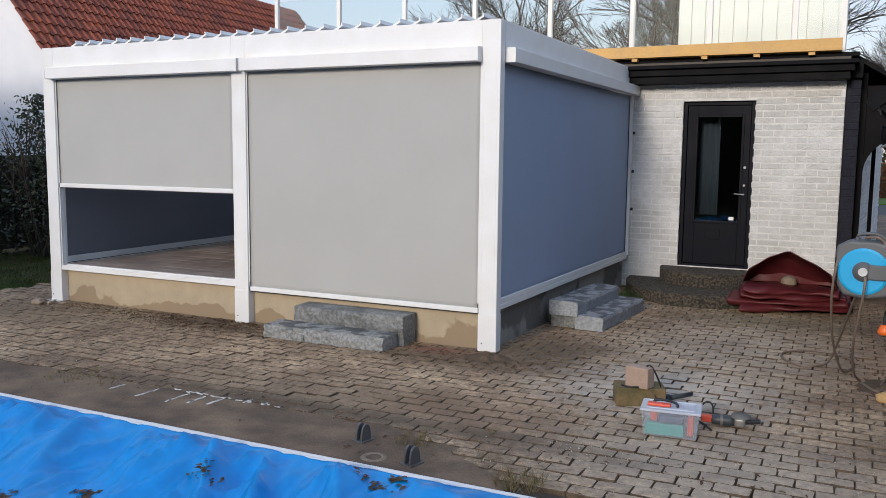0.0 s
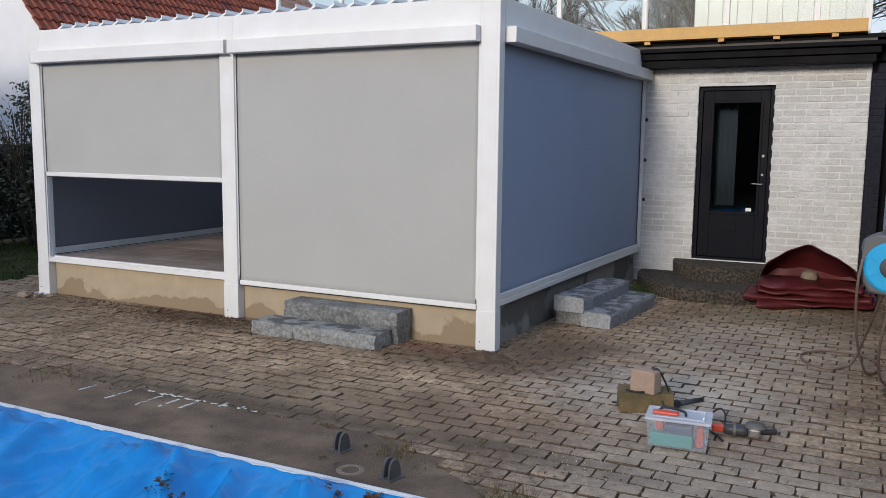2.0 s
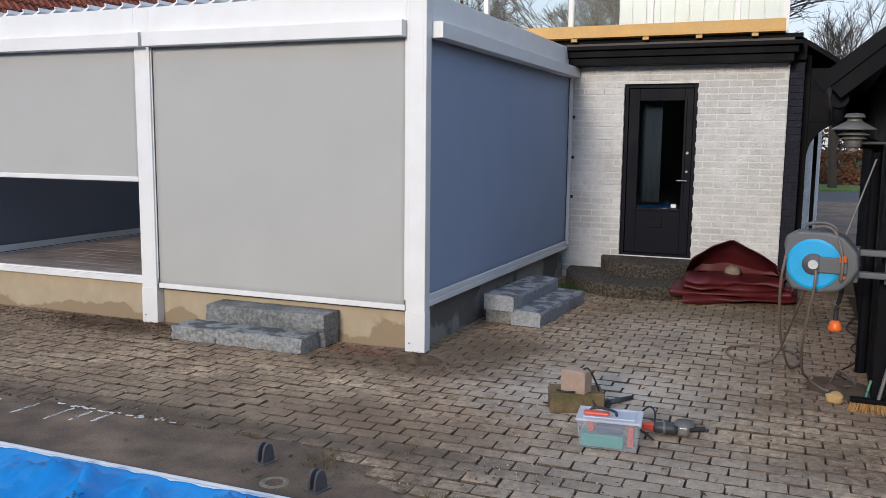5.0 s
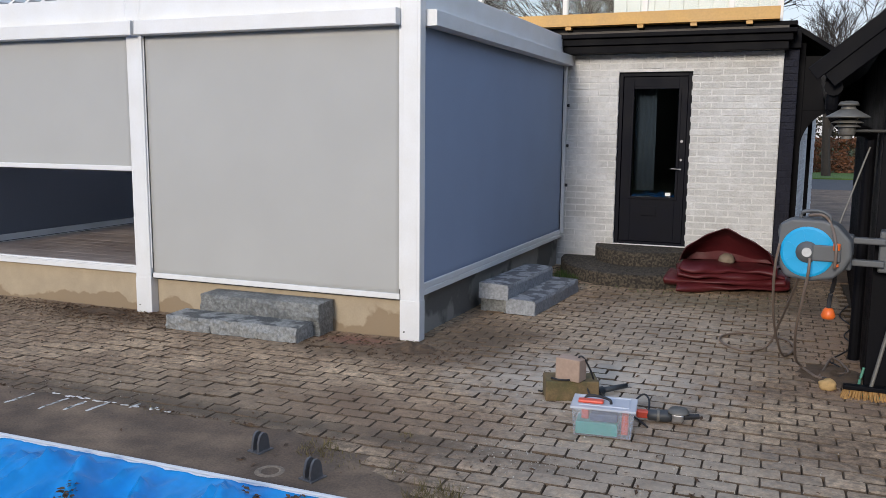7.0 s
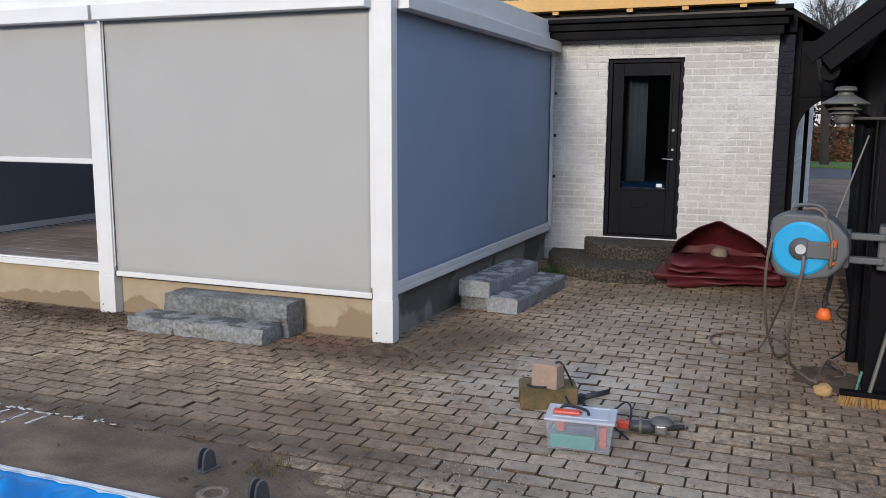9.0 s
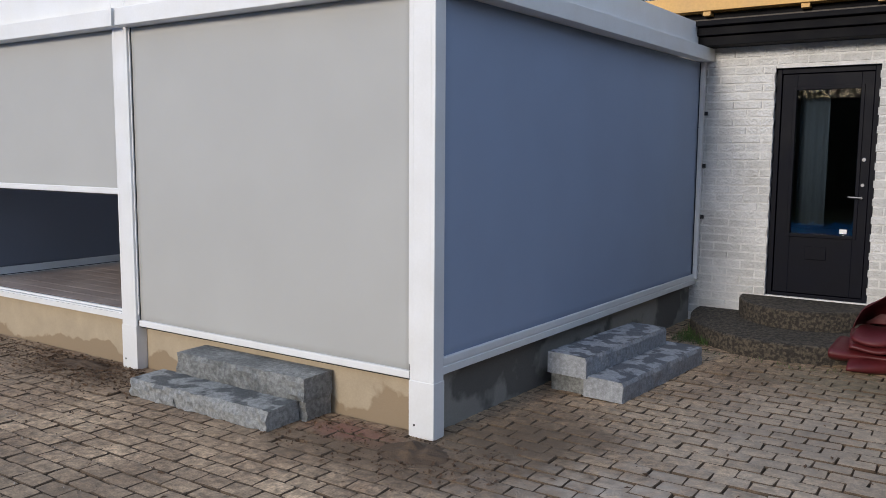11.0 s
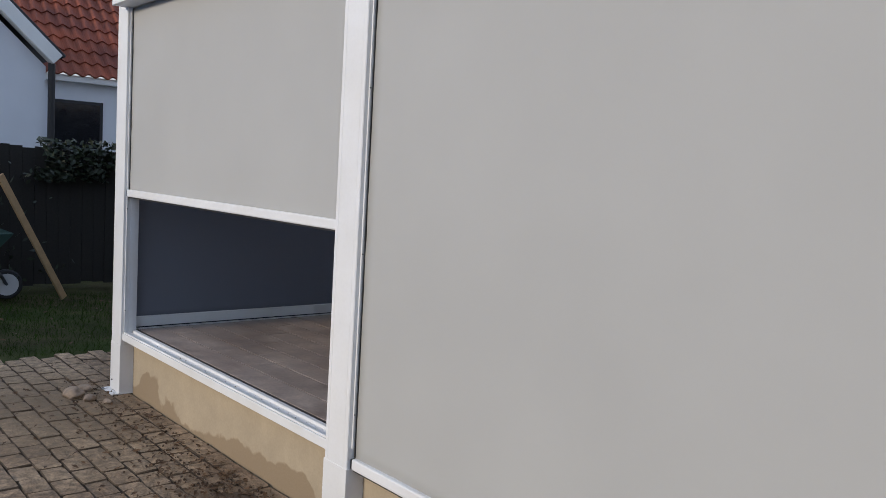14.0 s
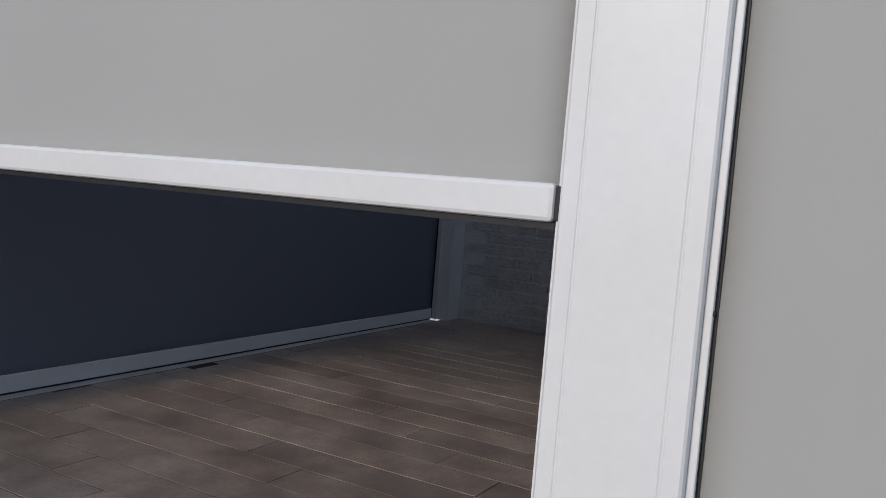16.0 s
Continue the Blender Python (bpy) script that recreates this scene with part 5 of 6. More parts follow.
for k in range(130):
    leaf_at(rl.uniform(-9, -6.6), rl.uniform(-1, 2), 0.02, 0.03, verts, faces, 0.3)
tagged(new("lawn_leaves", raw("lawn_leaves", verts, faces, DEAD)), "fallen leaves scattered on the lawn", "leaf litter", kind="stuff")

fence = thing("fence", "dark weathered board fence overgrown with ivy", "fence", pose(-10.2, 0, 0))
bm_b = bms((0, 0.022, 0, 0.13, 0.0, 1.58), bevel=0.003)
board_me = mesh_of("board", bm_b, FENCEW)
for k in range(95):
    b = new("board", board_me)
    b.parent = fence
    b.matrix_basis = pose(rl.uniform(-0.006, 0.006), -4.0 + 0.131 * k, rl.uniform(-0.02, 0.02))
for z in (0.35, 1.3):
    part("rail", bms((-0.05, -0.001, -4, 9.3, z, z + 0.08)), FENCEW, fence)


def leafy(name, label, category, boxes, count, size, material, seed, lean=0.7):
    r = random.Random(seed)
    verts, faces = [], []
    for k in range(count):
        x0, x1, y0, y1, z0, z1 = boxes[r.randrange(len(boxes))]
        c = Vector((r.uniform(x0, x1), r.uniform(y0, y1), z0 + (z1 - z0) * r.random()))
        if noise.noise(c * 1.6 + Vector((seed, 0, 0))) < -0.12:
            continue
        d = Vector((r.gauss(0, 1), r.gauss(0, 1), r.gauss(0, lean))).normalized()
        e = d.cross(Vector((r.gauss(0, 1), r.gauss(0, 1), r.gauss(0, 1)))).normalized()
        s = size * r.uniform(0.6, 1.3)
        n = len(verts)
        verts.extend([tuple(c - d * s), tuple(c + e * s * 0.45), tuple(c + d * s), tuple(c - e * s * 0.45)])
        faces.append((n, n + 1, n + 2, n + 3))
    return tagged(new(name, raw(name, verts, faces, material)), label, category, kind="stuff")


leafy("ivy", "dark ivy over the board fence", "ivy", [(-10.18, -9.9, -1.5, 2.4, 1.2, 1.68), (-10.18, -9.8, -1.2, 0.2, 0.9, 1.72), (-10.18, -9.6, 2.6, 9, 0.0, 1.7), (-10.18, -9.6, 2.6, 9, 0.0, 1.7)], 12000, 0.045, LEAF, 3)


def stems(bm, base, n, h, spread, r, rnd, fork=3):
    for k in range(n):
        a = rnd.uniform(0, 6.28)
        p = Vector(base) + Vector((rnd.gauss(0, 0.1), rnd.gauss(0, 0.1), 0))
        d = Vector((math.cos(a) * spread, math.sin(a) * spread, 1)).normalized()
        L = h * rnd.uniform(0.6, 1.0)
        q = p + d * L * 0.6
        cyl(bm, p, q, r, r * 0.6, 5, False)
        for j in range(fork):
            e = (d + Vector((rnd.gauss(0, 0.35), rnd.gauss(0, 0.35), 0.2))).normalized()
            cyl(bm, q, q + e * L * 0.45, r * 0.55, r * 0.2, 4, False)
            f = (e + Vector((rnd.gauss(0, 0.5), rnd.gauss(0, 0.5), 0.2))).normalized()
            cyl(bm, q + e * L * 0.25, q + e * L * 0.25 + f * L * 0.25, r * 0.35, r * 0.12, 3, False)


def shrub(x, y, h, seed, leaves):
    r = random.Random(seed)
    s = thing("shrub", "tall dark evergreen shrub with bare tips by the fence", "shrub", pose(0, 0, 0), group="shrubs along the fence")
    bm = bmesh.new()
    stems(bm, (x, y, 0), 16, h, 0.28, 0.018, r)
    tagged(part("branchwork", bm, BARK, s), kind="stuff")
    verts, faces = [], []
    for k in range(leaves):
        z = r.random() ** 0.8 * h
        w = 0.55 * (1 - 0.75 * (z / h) ** 1.6)
        c = Vector((x + r.gauss(0, w * 0.6), y + r.gauss(0, w * 0.9), z))
        d = Vector((r.gauss(0, 1), r.gauss(0, 1), r.gauss(0, 0.7))).normalized() * r.uniform(0.02, 0.05)
        e = d.cross(Vector((r.gauss(0, 1), r.gauss(0, 1), r.gauss(0, 1)))).normalized() * 0.018
        n = len(verts)
        verts.extend([tuple(c - d), tuple(c + e), tuple(c + d), tuple(c - e)])
        faces.append((n, n + 1, n + 2, n + 3))
    f = new("foliage", raw("foliage", verts, faces, LEAF))
    f.parent = s


shrub(-8.9, 2.75, 2.55, 1, 2600)
shrub(-9.2, 3.6, 2.3, 2, 4200)
shrub(-9.3, 4.5, 2.2, 3, 4200)
shrub(-9.4, -0.5, 1.85, 4, 1500)

# ---- wheelbarrow and plank ----
barrow = thing("wheelbarrow", "green wheelbarrow with a pale spoked wheel, on the lawn", "wheelbarrow", pose(-9.25, -0.3, 0))
bm = bmesh.new()
lo = [bm.verts.new(p) for p in ((-0.2, -0.45, 0.42), (0.2, -0.45, 0.42), (0.2, 0.3, 0.42), (-0.2, 0.3, 0.42))]
hi = [bm.verts.new(p) for p in ((-0.32, -0.6, 0.66), (0.32, -0.6, 0.66), (0.32, 0.52, 0.7), (-0.32, 0.52, 0.7))]
bm.faces.new(lo[::-1])
for k in range(4):
    bm.faces.new((lo[k], lo[(k + 1) % 4], hi[(k + 1) % 4], hi[k]))
TRAY = mat("dark green sheet metal", (0.035, 0.075, 0.065), 0.5, vary=0.2, bump=0.1)
tray = part("tray", bm, TRAY, barrow)
tray.modifiers.new("thickness", "SOLIDIFY").thickness = 0.012
wh = pose(0.02, 0.52, 0.155, 0, 90, 0)
bm = bmesh.new()
lathe(bm, [(0.11, -0.03), (0.14, -0.03), (0.155, -0.015), (0.155, 0.015), (0.14, 0.03), (0.11, 0.03)], 28, wh)
w = part("wheel", bm, RUBBER, barrow, "black tyre")
RIM = mat("pale grey rim", (0.5, 0.5, 0.5), 0.5, vary=0.06, bump=0.02)
bm = bmesh.new()
lathe(bm, [(0.095, -0.024), (0.112, -0.024), (0.112, 0.034), (0.095, 0.034)], 28, wh)
for k in range(5):
    box(bm, 0.015, 0.1, -0.016, 0.016, 0.018, 0.032, m=wh @ Matrix.Rotation(2 * math.pi * k / 5, 4, "Z"))
lathe(bm, [(0.001, 0.036), (0.025, 0.036), (0.025, 0.0)], 14, wh)
part("rim", bm, RIM, w, "pale spoked rim")
for x in (-0.18, 0.18):
    bm = bmesh.new()
    tube(bm, [(x * 0.25, 0.52, 0.155), (x, 0.3, 0.36), (x, -0.4, 0.4), (x * 1.6, -1.1, 0.62)], 0.016)
    part("shaft", bm, IRON, barrow)
    bm = bmesh.new()
    tube(bm, [(x, -0.2, 0.39), (x, -0.3, 0.1), (x, -0.35, 0.012), (x, -0.15, 0.01)], 0.014)
    part("leg", bm, IRON, barrow)
bm = bmesh.new()
d = Vector((-9.15, 0.76, 0.0)) - Vector((-8.75, 0.05, 1.28))
box(bm, -0.035, 0.035, -0.012, 0.012, 0.0, d.length)
pl = solid("plank", bm, mat("raw pine lath", (0.42, 0.27, 0.14), 0.7, vary=0.15, scale=10, bump=0.2), "raw pine lath leaning on the wheelbarrow", "plank", kind="")
pl.matrix_world = Matrix.Translation((-9.15, 0.76, 0.0)) @ (-d).to_track_quat("Z", "X").to_matrix().to_4x4()

# ---- neighbouring houses ----


def pantile_roof(name, width, length, parent, m):
    """Clay pantiles: local x along the eave, y up the slope; waves across, a lip at each course."""
    tw, tl, per = 0.23, 0.34, 8
    nx, ny = int(width / tw), int(length / tl)
    verts, faces = [], []
    for j in range(ny):
        for i in range(nx):
            base = len(verts)
            for y, lift in ((j * tl, 0.042), (j * tl, 0.02 - 0.018), ((j + 1) * tl + 0.03, 0.008)):
                for k in range(per + 1):
                    u = k / per
                    z = 0.032 * math.sin(2 * math.pi * u) + 0.006 * math.sin(4 * math.pi * u)
                    verts.append((i * tw + u * tw * 1.02, y, z + lift))
            for a in (0, 1):
                for k in range(per):
                    if a == 0:
                        faces.append((base + k, base + k + 1, base + 2 * (per + 1) + k + 1, base + 2 * (per + 1) + k))
                    else:
                        faces.append((base + k, base + per + 1 + k, base + per + 1 + k + 1, base + k + 1))
    ob = new("roof_tiles", raw("roof_tiles", verts, faces, PANTILE, False))
    ob.parent = parent
    ob.matrix_basis = m
    tagged(ob, "red clay pantiles", kind="stuff")


WINDK = mat("dark window glass", (0.01, 0.012, 0.016), 0.08, vary=0.1, bump=0)
FRAMEK = mat("dark window frame", (0.02, 0.02, 0.022), 0.5, bump=0.02)
house_a = thing("neighbour_house", "white rendered house with red pantiles and a dark window", "house", pose(0, 0, 0), group="neighbouring houses")
part("wall", bms((-24.0, -17.0, 2.0, 7.0, -0.05, 3.0), bevel=0.0), STUCCO, house_a)
part("cornice", bms((-17.0, -16.8, 2.0, 7.0, 2.88, 3.0), bevel=0.01), BOARDW, house_a, "white eave board")
win = part("window", bms((-17.0, -16.97, 2.66, 3.65, 1.2, 2.54), bevel=0.0), FRAMEK, house_a, "dark framed window")
part("window_pane", bms((-16.968, -16.962, 2.72, 3.59, 1.26, 2.48)), WINDK, win)
pantile_roof("roof_tiles", 6.0, 6.2, house_a, Matrix.Translation((-16.75, 1.4, 3.0)) @ Matrix(((0, -math.cos(0.82), math.sin(0.82), 0), (1, 0, 0, 0), (0, math.sin(0.82), math.cos(0.82), 0), (0, 0, 0, 1))))
bm = bmesh.new()                                     # the white gable in front of it
o = [(-2.9, -0.05), (1.55, -0.05), (1.55, 2.75), (-0.7, 4.85), (-2.9, 2.75)]
fa = [bm.verts.new((-13.0, y, z)) for y, z in o]
fb = [bm.verts.new((-19.0, y, z)) for y, z in o]
bm.faces.new(fa), bm.faces.new(fb[::-1])
for k in range(5):
    bm.faces.new((fa[k], fa[(k + 1) % 5], fb[(k + 1) % 5], fb[k]))
part("gable", bm, STUCCO, house_a, "white rendered gable")
verge = part("verge_board", bms((0, 3.15, -0.02, 0.18, -0.16, 0.02), bevel=0.01), BOARDW, house_a, "white verge board")
verge.matrix_basis = Matrix.Translation((-13.0, 1.72, 2.9)) @ Matrix(((0, 1, 0, 0), (-0.73, 0, 0.683, 0), (0.683, 0, 0.73, 0), (0, 0, 0, 1)))
vt = part("verge_tiles", bms((-0.05, 3.2, -0.05, 5.9, 0.03, 0.09), bevel=0.01), FRAMEK, house_a, "dark roof edge")
vt.matrix_basis = Matrix.Translation((-13.0, 1.72, 2.9)) @ Matrix(((0, -1, 0, 0), (-0.73, 0, 0.683, 0), (0.683, 0, 0.73, 0), (0, 0, 0, 1)))
bm = bmesh.new()
cyl(bm, (-12.95, 1.62, 0), (-12.95, 1.62, 2.8), 0.05, seg=10)
part("downpipe", bm, FRAMEK, house_a, "dark downpipe")

house_b = thing("neighbour_house", "white rendered house end under a tall red pantile roof", "house", pose(0, 0, 0), group="neighbouring houses")
bm = bmesh.new()
o = [(-20.0, -0.05), (-13.0, -0.05), (-13.0, 2.75), (-16.5, 7.0), (-20.0, 2.75)]
fa = [bm.verts.new((x, 7.02, z)) for x, z in o]
fb = [bm.verts.new((x, 20.0, z)) for x, z in o]
bm.faces.new(fa), bm.faces.new(fb[::-1])
for k in range(5):
    bm.faces.new((fa[k], fa[(k + 1) % 5], fb[(k + 1) % 5], fb[k]))
part("wall", bm, STUCCO, house_b)
ang = math.atan2(4.25, 3.5)
pantile_roof("roof_tiles", 13.4, 5.9, house_b, Matrix.Translation((-12.75, 6.85, 2.52)) @ Matrix(((0, -math.cos(ang), math.sin(ang), 0), (1, 0, 0, 0), (0, math.sin(ang), math.cos(ang), 0), (0, 0, 0, 1))))
back = part("roof", bms((0, 5.6, 0, 13.4, 0, 0.06)), PANTILE, house_b)
back.matrix_basis = Matrix.Translation((-16.5, 6.85, 7.02)) @ pose(0, 0, 0, 0, 0, 180) @ pose(0, -13.4, 0, 0, math.degrees(ang), 0)

# ---- bare trees and distance ----


def grow(p, d, L, r, level, rnd, out, top):
    q = p + d * L
    out.append((p, q, r, r * 0.72, level))
    if level == top:
        return
    n = 3 if level < 2 else 4
    for k in range(n):
        t = rnd.uniform(0.45, 1.0) if k else 1.0
        e = (d + Vector((rnd.gauss(0, 0.5), rnd.gauss(0, 0.5), rnd.gauss(0.12, 0.25)))).normalized()
        grow(p + d * L * t, e, L * rnd.uniform(0.55, 0.85), r * (0.68 if k == 0 else 0.5), level + 1, rnd, out, top)


def bare_tree(height, seed, top=6):
    rnd = random.Random(seed)
    t = thing("bare_tree", "leafless winter tree with fine spreading twigs", "tree", group="bare trees behind the house")
    segs = []
    grow(Vector((0, 0, -0.1)), Vector((rnd.gauss(0, 0.05), rnd.gauss(0, 0.05), 1)).normalized(), height * 0.27, height * 0.018, 0, rnd, segs, top)
    for name, want in (("trunk", (0,)), ("limbwork", (1, 2, 3)), ("twigwork", (4, 5, 6))):
        verts, faces = [], []
        for p, q, r0, r1, lv in segs:
            if lv not in want:
                continue
            n = 8 if lv == 0 else 5 if lv < 4 else 3
            w = (q - p).normalized()
            s = w.cross(Vector((0.3, 0.9, 0.2))).normalized()
            u = s.cross(w)
            b = len(verts)
            for c, r in ((p, max(r0, 0.006)), (q, max(r1, 0.004))):
                verts.extend(tuple(c + r * (math.cos(6.283 * k / n) * s + math.sin(6.283 * k / n) * u)) for k in range(n))
            faces.extend((b + k, b + (k + 1) % n, b + n + (k + 1) % n, b + n + k) for k in range(n))
        ob = new(name, raw(name, verts, faces, BARK, lv == 0))
        ob.parent = t
        if name != "trunk":
            tagged(ob, kind="stuff")
    return t


# t1, t2 and their copies stand in for trees mirrored in upper windows
t1, t2 = bare_tree(9, 3), bare_tree(11, 8)
t1.matrix_world, t2.matrix_world = pose(-2.2, 15.5, 0), pose(-6.5, 19, 0, 0, 0, 40)
for src, x, y, a in ((t1, -10.5, 24, 80), (t2, -1.0, 19, 200), (t1, 0.3, 17.5, 150), (t2, -4.0, 22, 290), (t1, -13.5, 28, 20), (t2, -14, 36, 220)):
    copy_thing(src, pose(x, y, 0, 0, 0, a))
t3 = bare_tree(10.5, 5)
t3.matrix_world = pose(4.5, 30.5, 0)
HEDGE = mat("brown winter hedge", (0.11, 0.045, 0.02), 0.85, vary=0.35, scale=2, rand=0.3, bump=0)
leafy("beech_hedge", "brown winter beech hedge across the lane", "hedge", [(-4, 16, 33.4, 34.6, 0, 1.5)], 24000, 0.09, HEDGE, 4)
leafy("thicket", "dim brown thicket behind the hedge", "thicket", [(-4, 16, 38, 42, 0, 3.6)], 16000, 0.14, mat("dim thicket leaf", (0.05, 0.04, 0.02), 0.9, vary=0.3, rand=0.3, bump=0), 9)
solid("road", bms((-60, 60, 22.0, 28.5, -0.045, -0.02)), mat("asphalt", (0.055, 0.055, 0.058), 0.85, vary=0.12, scale=3, bump=0.3), "grey asphalt lane beyond the passage", "road")
solid("grass_verge", bms((-60, 60, 28.5, 33.4, -0.045, 0.03)), mat("bright grass", (0.07, 0.13, 0.02), 0.9, vary=0.3, scale=2, bump=0.6, depth=0.02), "green grass verge beside the lane", "ground")
solid("passage_paving", bms((2.6, 6.0, 4.42, 21.9, -0.045, -0.012)), STRIP, "dark concrete floor of the passage", "pavement")

# unseen hedge added behind the pool: darkens glass reflections, tall left end shades the lawn
leafy("garden_hedge", "unseen evergreen hedge added to darken reflections and shade the lawn", "hedge", [(-26, 26, -15.6, -15.0, 0, 3.6), (-26, -7.6, -15.6, -14.8, 1.0, 5.6), (-16, -7.6, -15.8, -14.6, 2.5, 5.8)], 52000, 0.16, LEAF, 12)
solid("wall_garden", bms((-30, 30, -16.2, -16.0, -0.05, 3.4)), FENCEW, "unseen plain dark wall added behind the hedge", "wall")

# ---- bricks, floor tiles and pavers ----
rb = random.Random(7)


def piece(name, me, parent, m):
    ob = new(name, me)
    ob.parent = parent
    ob.matrix_basis = m
    return ob


def brick_mesh(L, H=0.064, d=0.013):
    bm = bmesh.new()
    c = 0.003
    a = [bm.verts.new(p) for p in ((0, 0.0, 0), (L, 0.0, 0), (L, 0.0, H), (0, 0.0, H))]
    b = [bm.verts.new(p) for p in ((c, -d, c), (L - c, -d, c), (L - c, -d, H - c), (c, -d, H - c))]
    for k in range(4):
        bm.faces.new((a[k], a[(k + 1) % 4], b[(k + 1) % 4], b[k]))
    bm.faces.new(b)
    return mesh_of("brick", bm, BRICKW)


bricks = {}
COURSE = 0.0775


def brick_of(L):
    key = round(L / 0.02)
    if key not in bricks:
        bricks[key] = brick_mesh(max(0.03, key * 0.02))
    return bricks[key]


z, row = 0.08, 0
while z + 0.066 < 2.575:
    spans = [(0.02, WX - 0.001)] if z + 0.066 < DZ0 or z > DZ1 else [(0.02, DX0), (DX1, WX - 0.001)]
    for s0, s1 in spans:
        if s0 > 1:                                   # bonded from the corner inwards
            x = s1
            first = 0.12 if row % 2 else 0.24
            while x - 0.035 > s0:
                L = min(first, x - s0)
                piece("brick", brick_of(L), wall_house, pose(x - max(0.03, round(L / 0.02) * 0.02), BACK + 0.004 + rb.uniform(-0.003, 0.003), z + rb.uniform(-0.002, 0.002), 0, rb.uniform(-0.4, 0.4), 0))
                x -= L + 0.011
                first = 0.24
        else:
            x = s0
            first = 0.12 if row % 2 else 0.24
            while x + 0.035 < s1:
                L = min(first, s1 - x)
                piece("brick", brick_of(L), wall_house, pose(x, BACK + 0.004 + rb.uniform(-0.003, 0.003), z + rb.uniform(-0.002, 0.002), 0, rb.uniform(-0.4, 0.4), 0))
                x += L + 0.011
                first = 0.24
    z += COURSE
    row += 1
verts, faces = [], []
z, row = 0.43, 0
while z < 2.5:                                       # the same wall under the pergola, too far in to tell brick from brick
    x = -5.2 + (0.125 if row % 2 else 0)
    while x < -0.1:
        b = len(verts)
        j = rb.uniform(-0.002, 0.002)
        verts.extend([(x, BACK + 0.002, z), (x + 0.24, BACK + 0.002, z), (x + 0.24, BACK + 0.002, z + 0.064), (x, BACK + 0.002, z + 0.064), (x + 0.004, BACK - 0.012 + j, z + 0.004), (x + 0.236, BACK - 0.012 + j, z + 0.004), (x + 0.236, BACK - 0.012 + j, z + 0.06), (x + 0.004, BACK - 0.012 + j, z + 0.06)])
        faces.extend([(b, b + 1, b + 5, b + 4), (b + 1, b + 2, b + 6, b + 5), (b + 2, b + 3, b + 7, b + 6), (b + 3, b, b + 4, b + 7), (b + 4, b + 5, b + 6, b + 7)])
        x += 0.251
    z += COURSE
    row += 1
inner = new("brickwork", raw("brickwork", verts, faces, BRICKW))
inner.parent = wall_house
tagged(inner, "white painted bricks under the pergola roof", kind="stuff")

verts, faces = [], []
z, row = 0.02, 0
while z < 2.5:                                       # the same brick down the passage
    y = 0.45 + (0.125 if row % 2 else 0)
    while y < 8.2:
        b = len(verts)
        for x, i in ((-0.006, 0.0), (0.01, 0.004)):
            verts.extend([(x, y + i, z + i), (x, y + 0.24 - i, z + i), (x, y + 0.24 - i, z + 0.064 - i), (x, y + i, z + 0.064 - i)])
        faces.extend([(b, b + 1, b + 5, b + 4), (b + 1, b + 2, b + 6, b + 5), (b + 2, b + 3, b + 7, b + 6), (b + 3, b, b + 4, b + 7), (b + 4, b + 5, b + 6, b + 7)])
        y += 0.251
    z += COURSE
    row += 1
passage_bricks = new("brickwork", raw("brickwork", verts, faces, BRICKW))
passage_bricks.parent = side_wall
tagged(passage_bricks, "white painted bricks along the passage", kind="stuff")

tile_full = mesh_of("tile", bms((0.002, 0.998, 0.002, 0.165, 0, 0.007)), TILE)
tile_cut = {}
y, row = 0.125, 0
while y + 0.05 < BACK - 0.02:
    x = -5.28 - (0.24 * row + 0.55) % 1.0
    w = min(0.167, BACK - 0.02 - y)
    while x < -0.08:
        x0, x1 = max(x, -5.28), min(x + 1.0, -0.08)
        if x1 - x0 > 0.05:
            if x1 - x0 > 0.995 and w > 0.166:
                me = tile_full
            else:
                me = mesh_of("tile", bms((0.002, x1 - x0 - 0.002, 0.002, w - 0.002, 0, 0.007)), TILE)
            piece("tile", me, floor_ob, pose(x0, y, SLAB_Z - 0.007 + rb.uniform(-0.0006, 0.0006)))
        x += 1.0
    y += 0.168
    row += 1

PL, PW = 0.188, 0.121


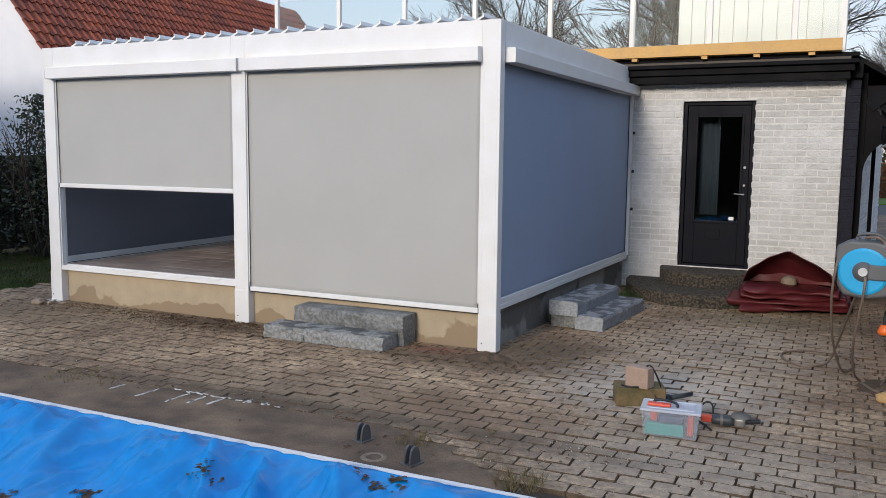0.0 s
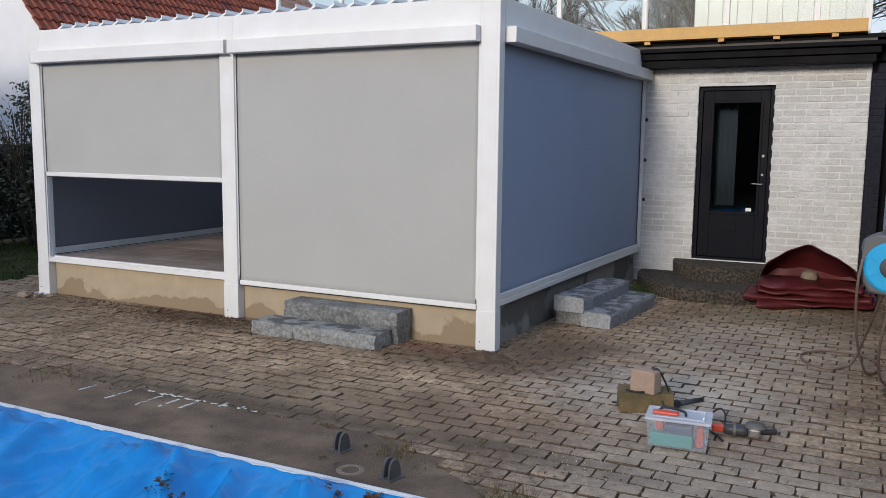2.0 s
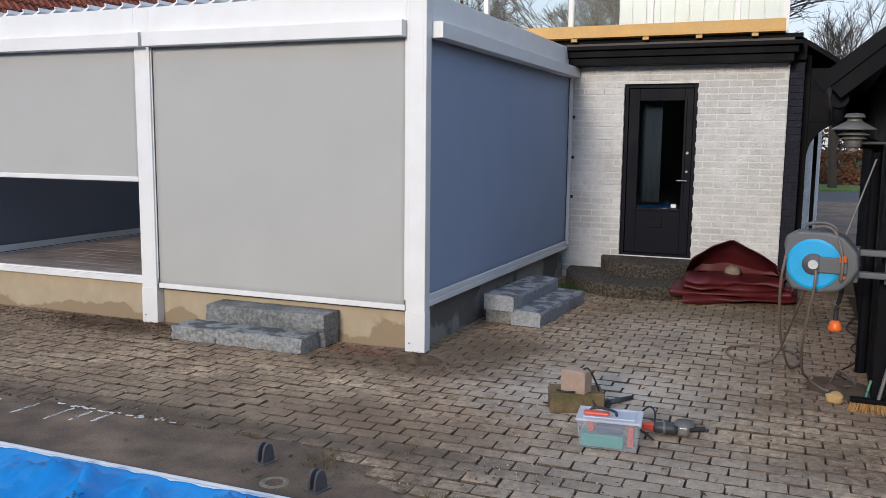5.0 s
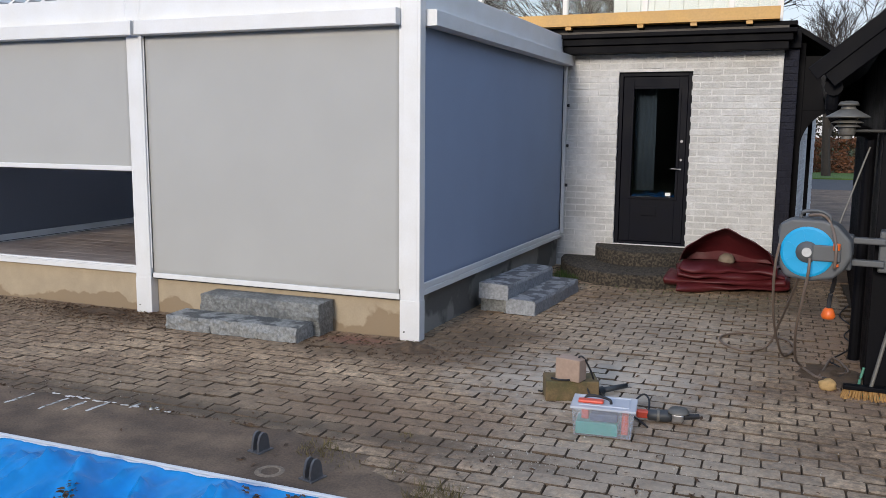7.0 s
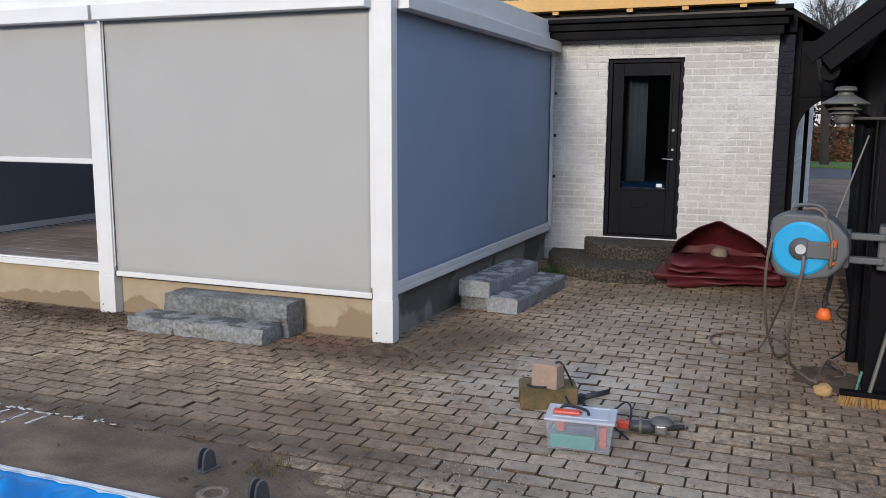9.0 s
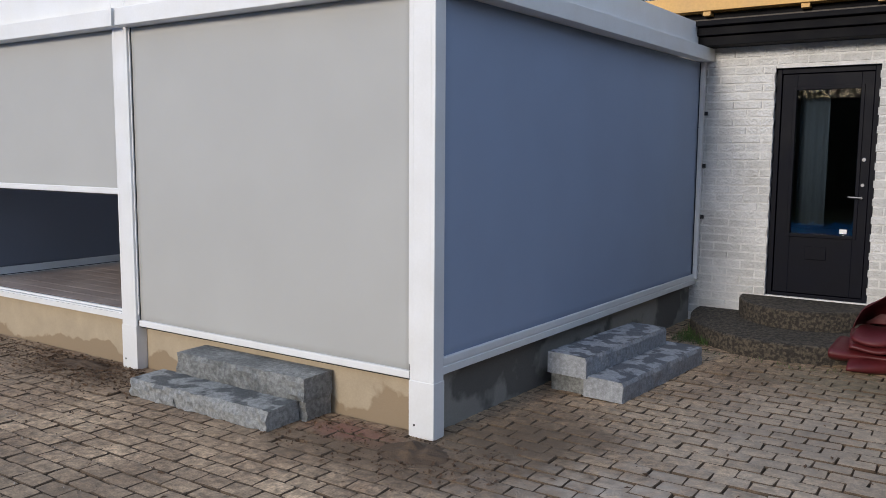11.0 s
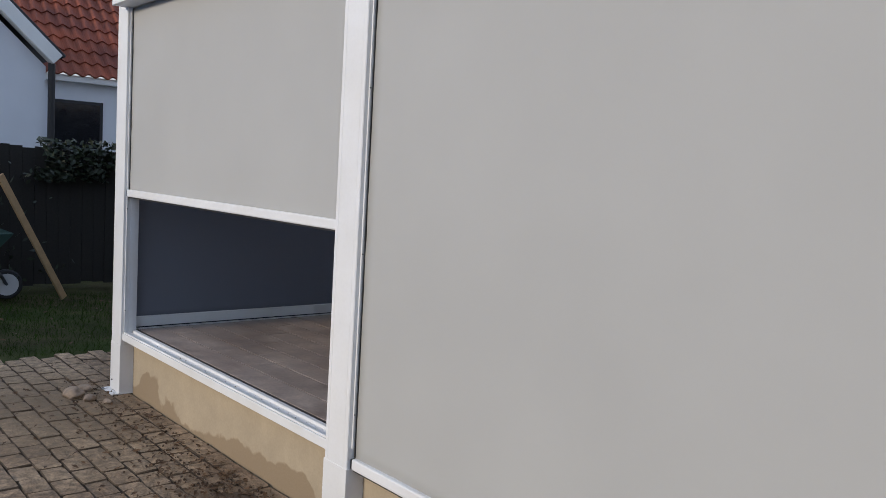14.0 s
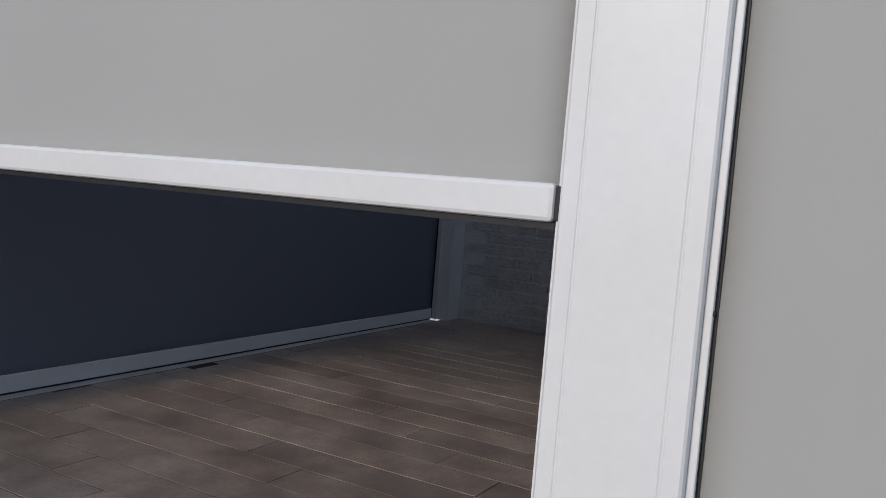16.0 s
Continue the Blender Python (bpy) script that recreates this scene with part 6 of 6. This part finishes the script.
def paver_data(seed):
    """A tumbled paver: clipped corners, a worn edge, a slightly domed and uneven top."""
    r = random.Random(seed)
    gx, gy, k = 0.002, 0.0025, 0.01
    out = [(gx + k, gy), (PL - gx - k, gy), (PL - gx, gy + k), (PL - gx, PW - gy - k), (PL - gx - k, PW - gy), (gx + k, PW - gy), (gx, PW - gy - k), (gx, gy + k)]
    out = [(x + r.uniform(-0.003, 0.003), y + r.uniform(-0.003, 0.003)) for x, y in out]
    cx, cy = PL / 2, PW / 2
    h = [r.uniform(-0.003, 0.001) for _ in out]
    md = [(x, y, -0.006 + h[i]) for i, (x, y) in enumerate(out)]
    hi = [(cx + (x - cx) * 0.957, cy + (y - cy) * (0.948 + r.uniform(-0.02, 0.02)), h[i]) for i, (x, y) in enumerate(out)]
    vs = [(x, y, -0.05) for x, y in out] + md + hi + [(cx + r.uniform(-0.03, 0.03), cy, 0.0025)]
    fs = []
    for i in range(8):
        n = (i + 1) % 8
        fs += [(i, n, 8 + n, 8 + i), (8 + i, 8 + n, 16 + n, 16 + i), (16 + i, 16 + n, 24)]
    return vs, fs


kinds = [paver_data(k) for k in range(12)]
paver_me = [raw("paver", v, f, PAVER, False) for v, f in kinds]
for me in paver_me:
    me.materials.append(JOINT)
    me.polygons.foreach_set("material_index", [0 if k % 3 == 2 else 1 for k in range(len(me.polygons))])
verts, faces = [], []
near = 0
row, y = 0, -9.0
while y < 4.25:
    x = -6.75 + (0.5 * PL if row % 2 else 0) + rb.uniform(-0.006, 0.006)
    while x < 6.3:
        cx, cy = x + PL / 2, y + PW / 2
        ok = (cy > strip_edge(cx) + 0.06 and cy > -2.66 or cx > 1.68) and cx < (3.3 if cy > 0 else 6.2)
        ok = ok and cx > -6.55 + 0.1 * math.sin(cy * 3) + 0.25 * max(0.0, -cy) - 0.6 * max(0.0, -cy - 1.2)
        if -5.35 < cx < -0.13 + 0.028 * cy and cy > 0.13:
            ok = False
        if ok:
            k = rb.randrange(12)
            dz, rz = rb.gauss(0, 0.0022), rb.gauss(0, 0.9)
            m = pose(cx, cy, dz, rb.gauss(0, 0.6), rb.gauss(0, 0.5), rz) @ pose(-PL / 2, -PW / 2, 0)
            if -2.9 < cx < 1.0 and -2.0 < cy < -0.42 and near < 300:
                piece("paver", paver_me[k], paving, m)
                near += 1
            else:
                b = len(verts)
                verts.extend(tuple(m @ Vector(v)) for v in kinds[k][0])
                faces.extend(tuple(b + i for i in f) for f in kinds[k][1])
        x += PL
    y += PW
    row += 1
rest = new("paver_field", raw("paver_field", verts, faces, PAVER))
rest.parent = paving
rest.data.materials.append(JOINT)
rest.data.polygons.foreach_set("material_index", [0 if k % 3 == 2 else 1 for k in range(len(rest.data.polygons))])
tagged(rest, "worn grey pavers in running bond", kind="stuff")
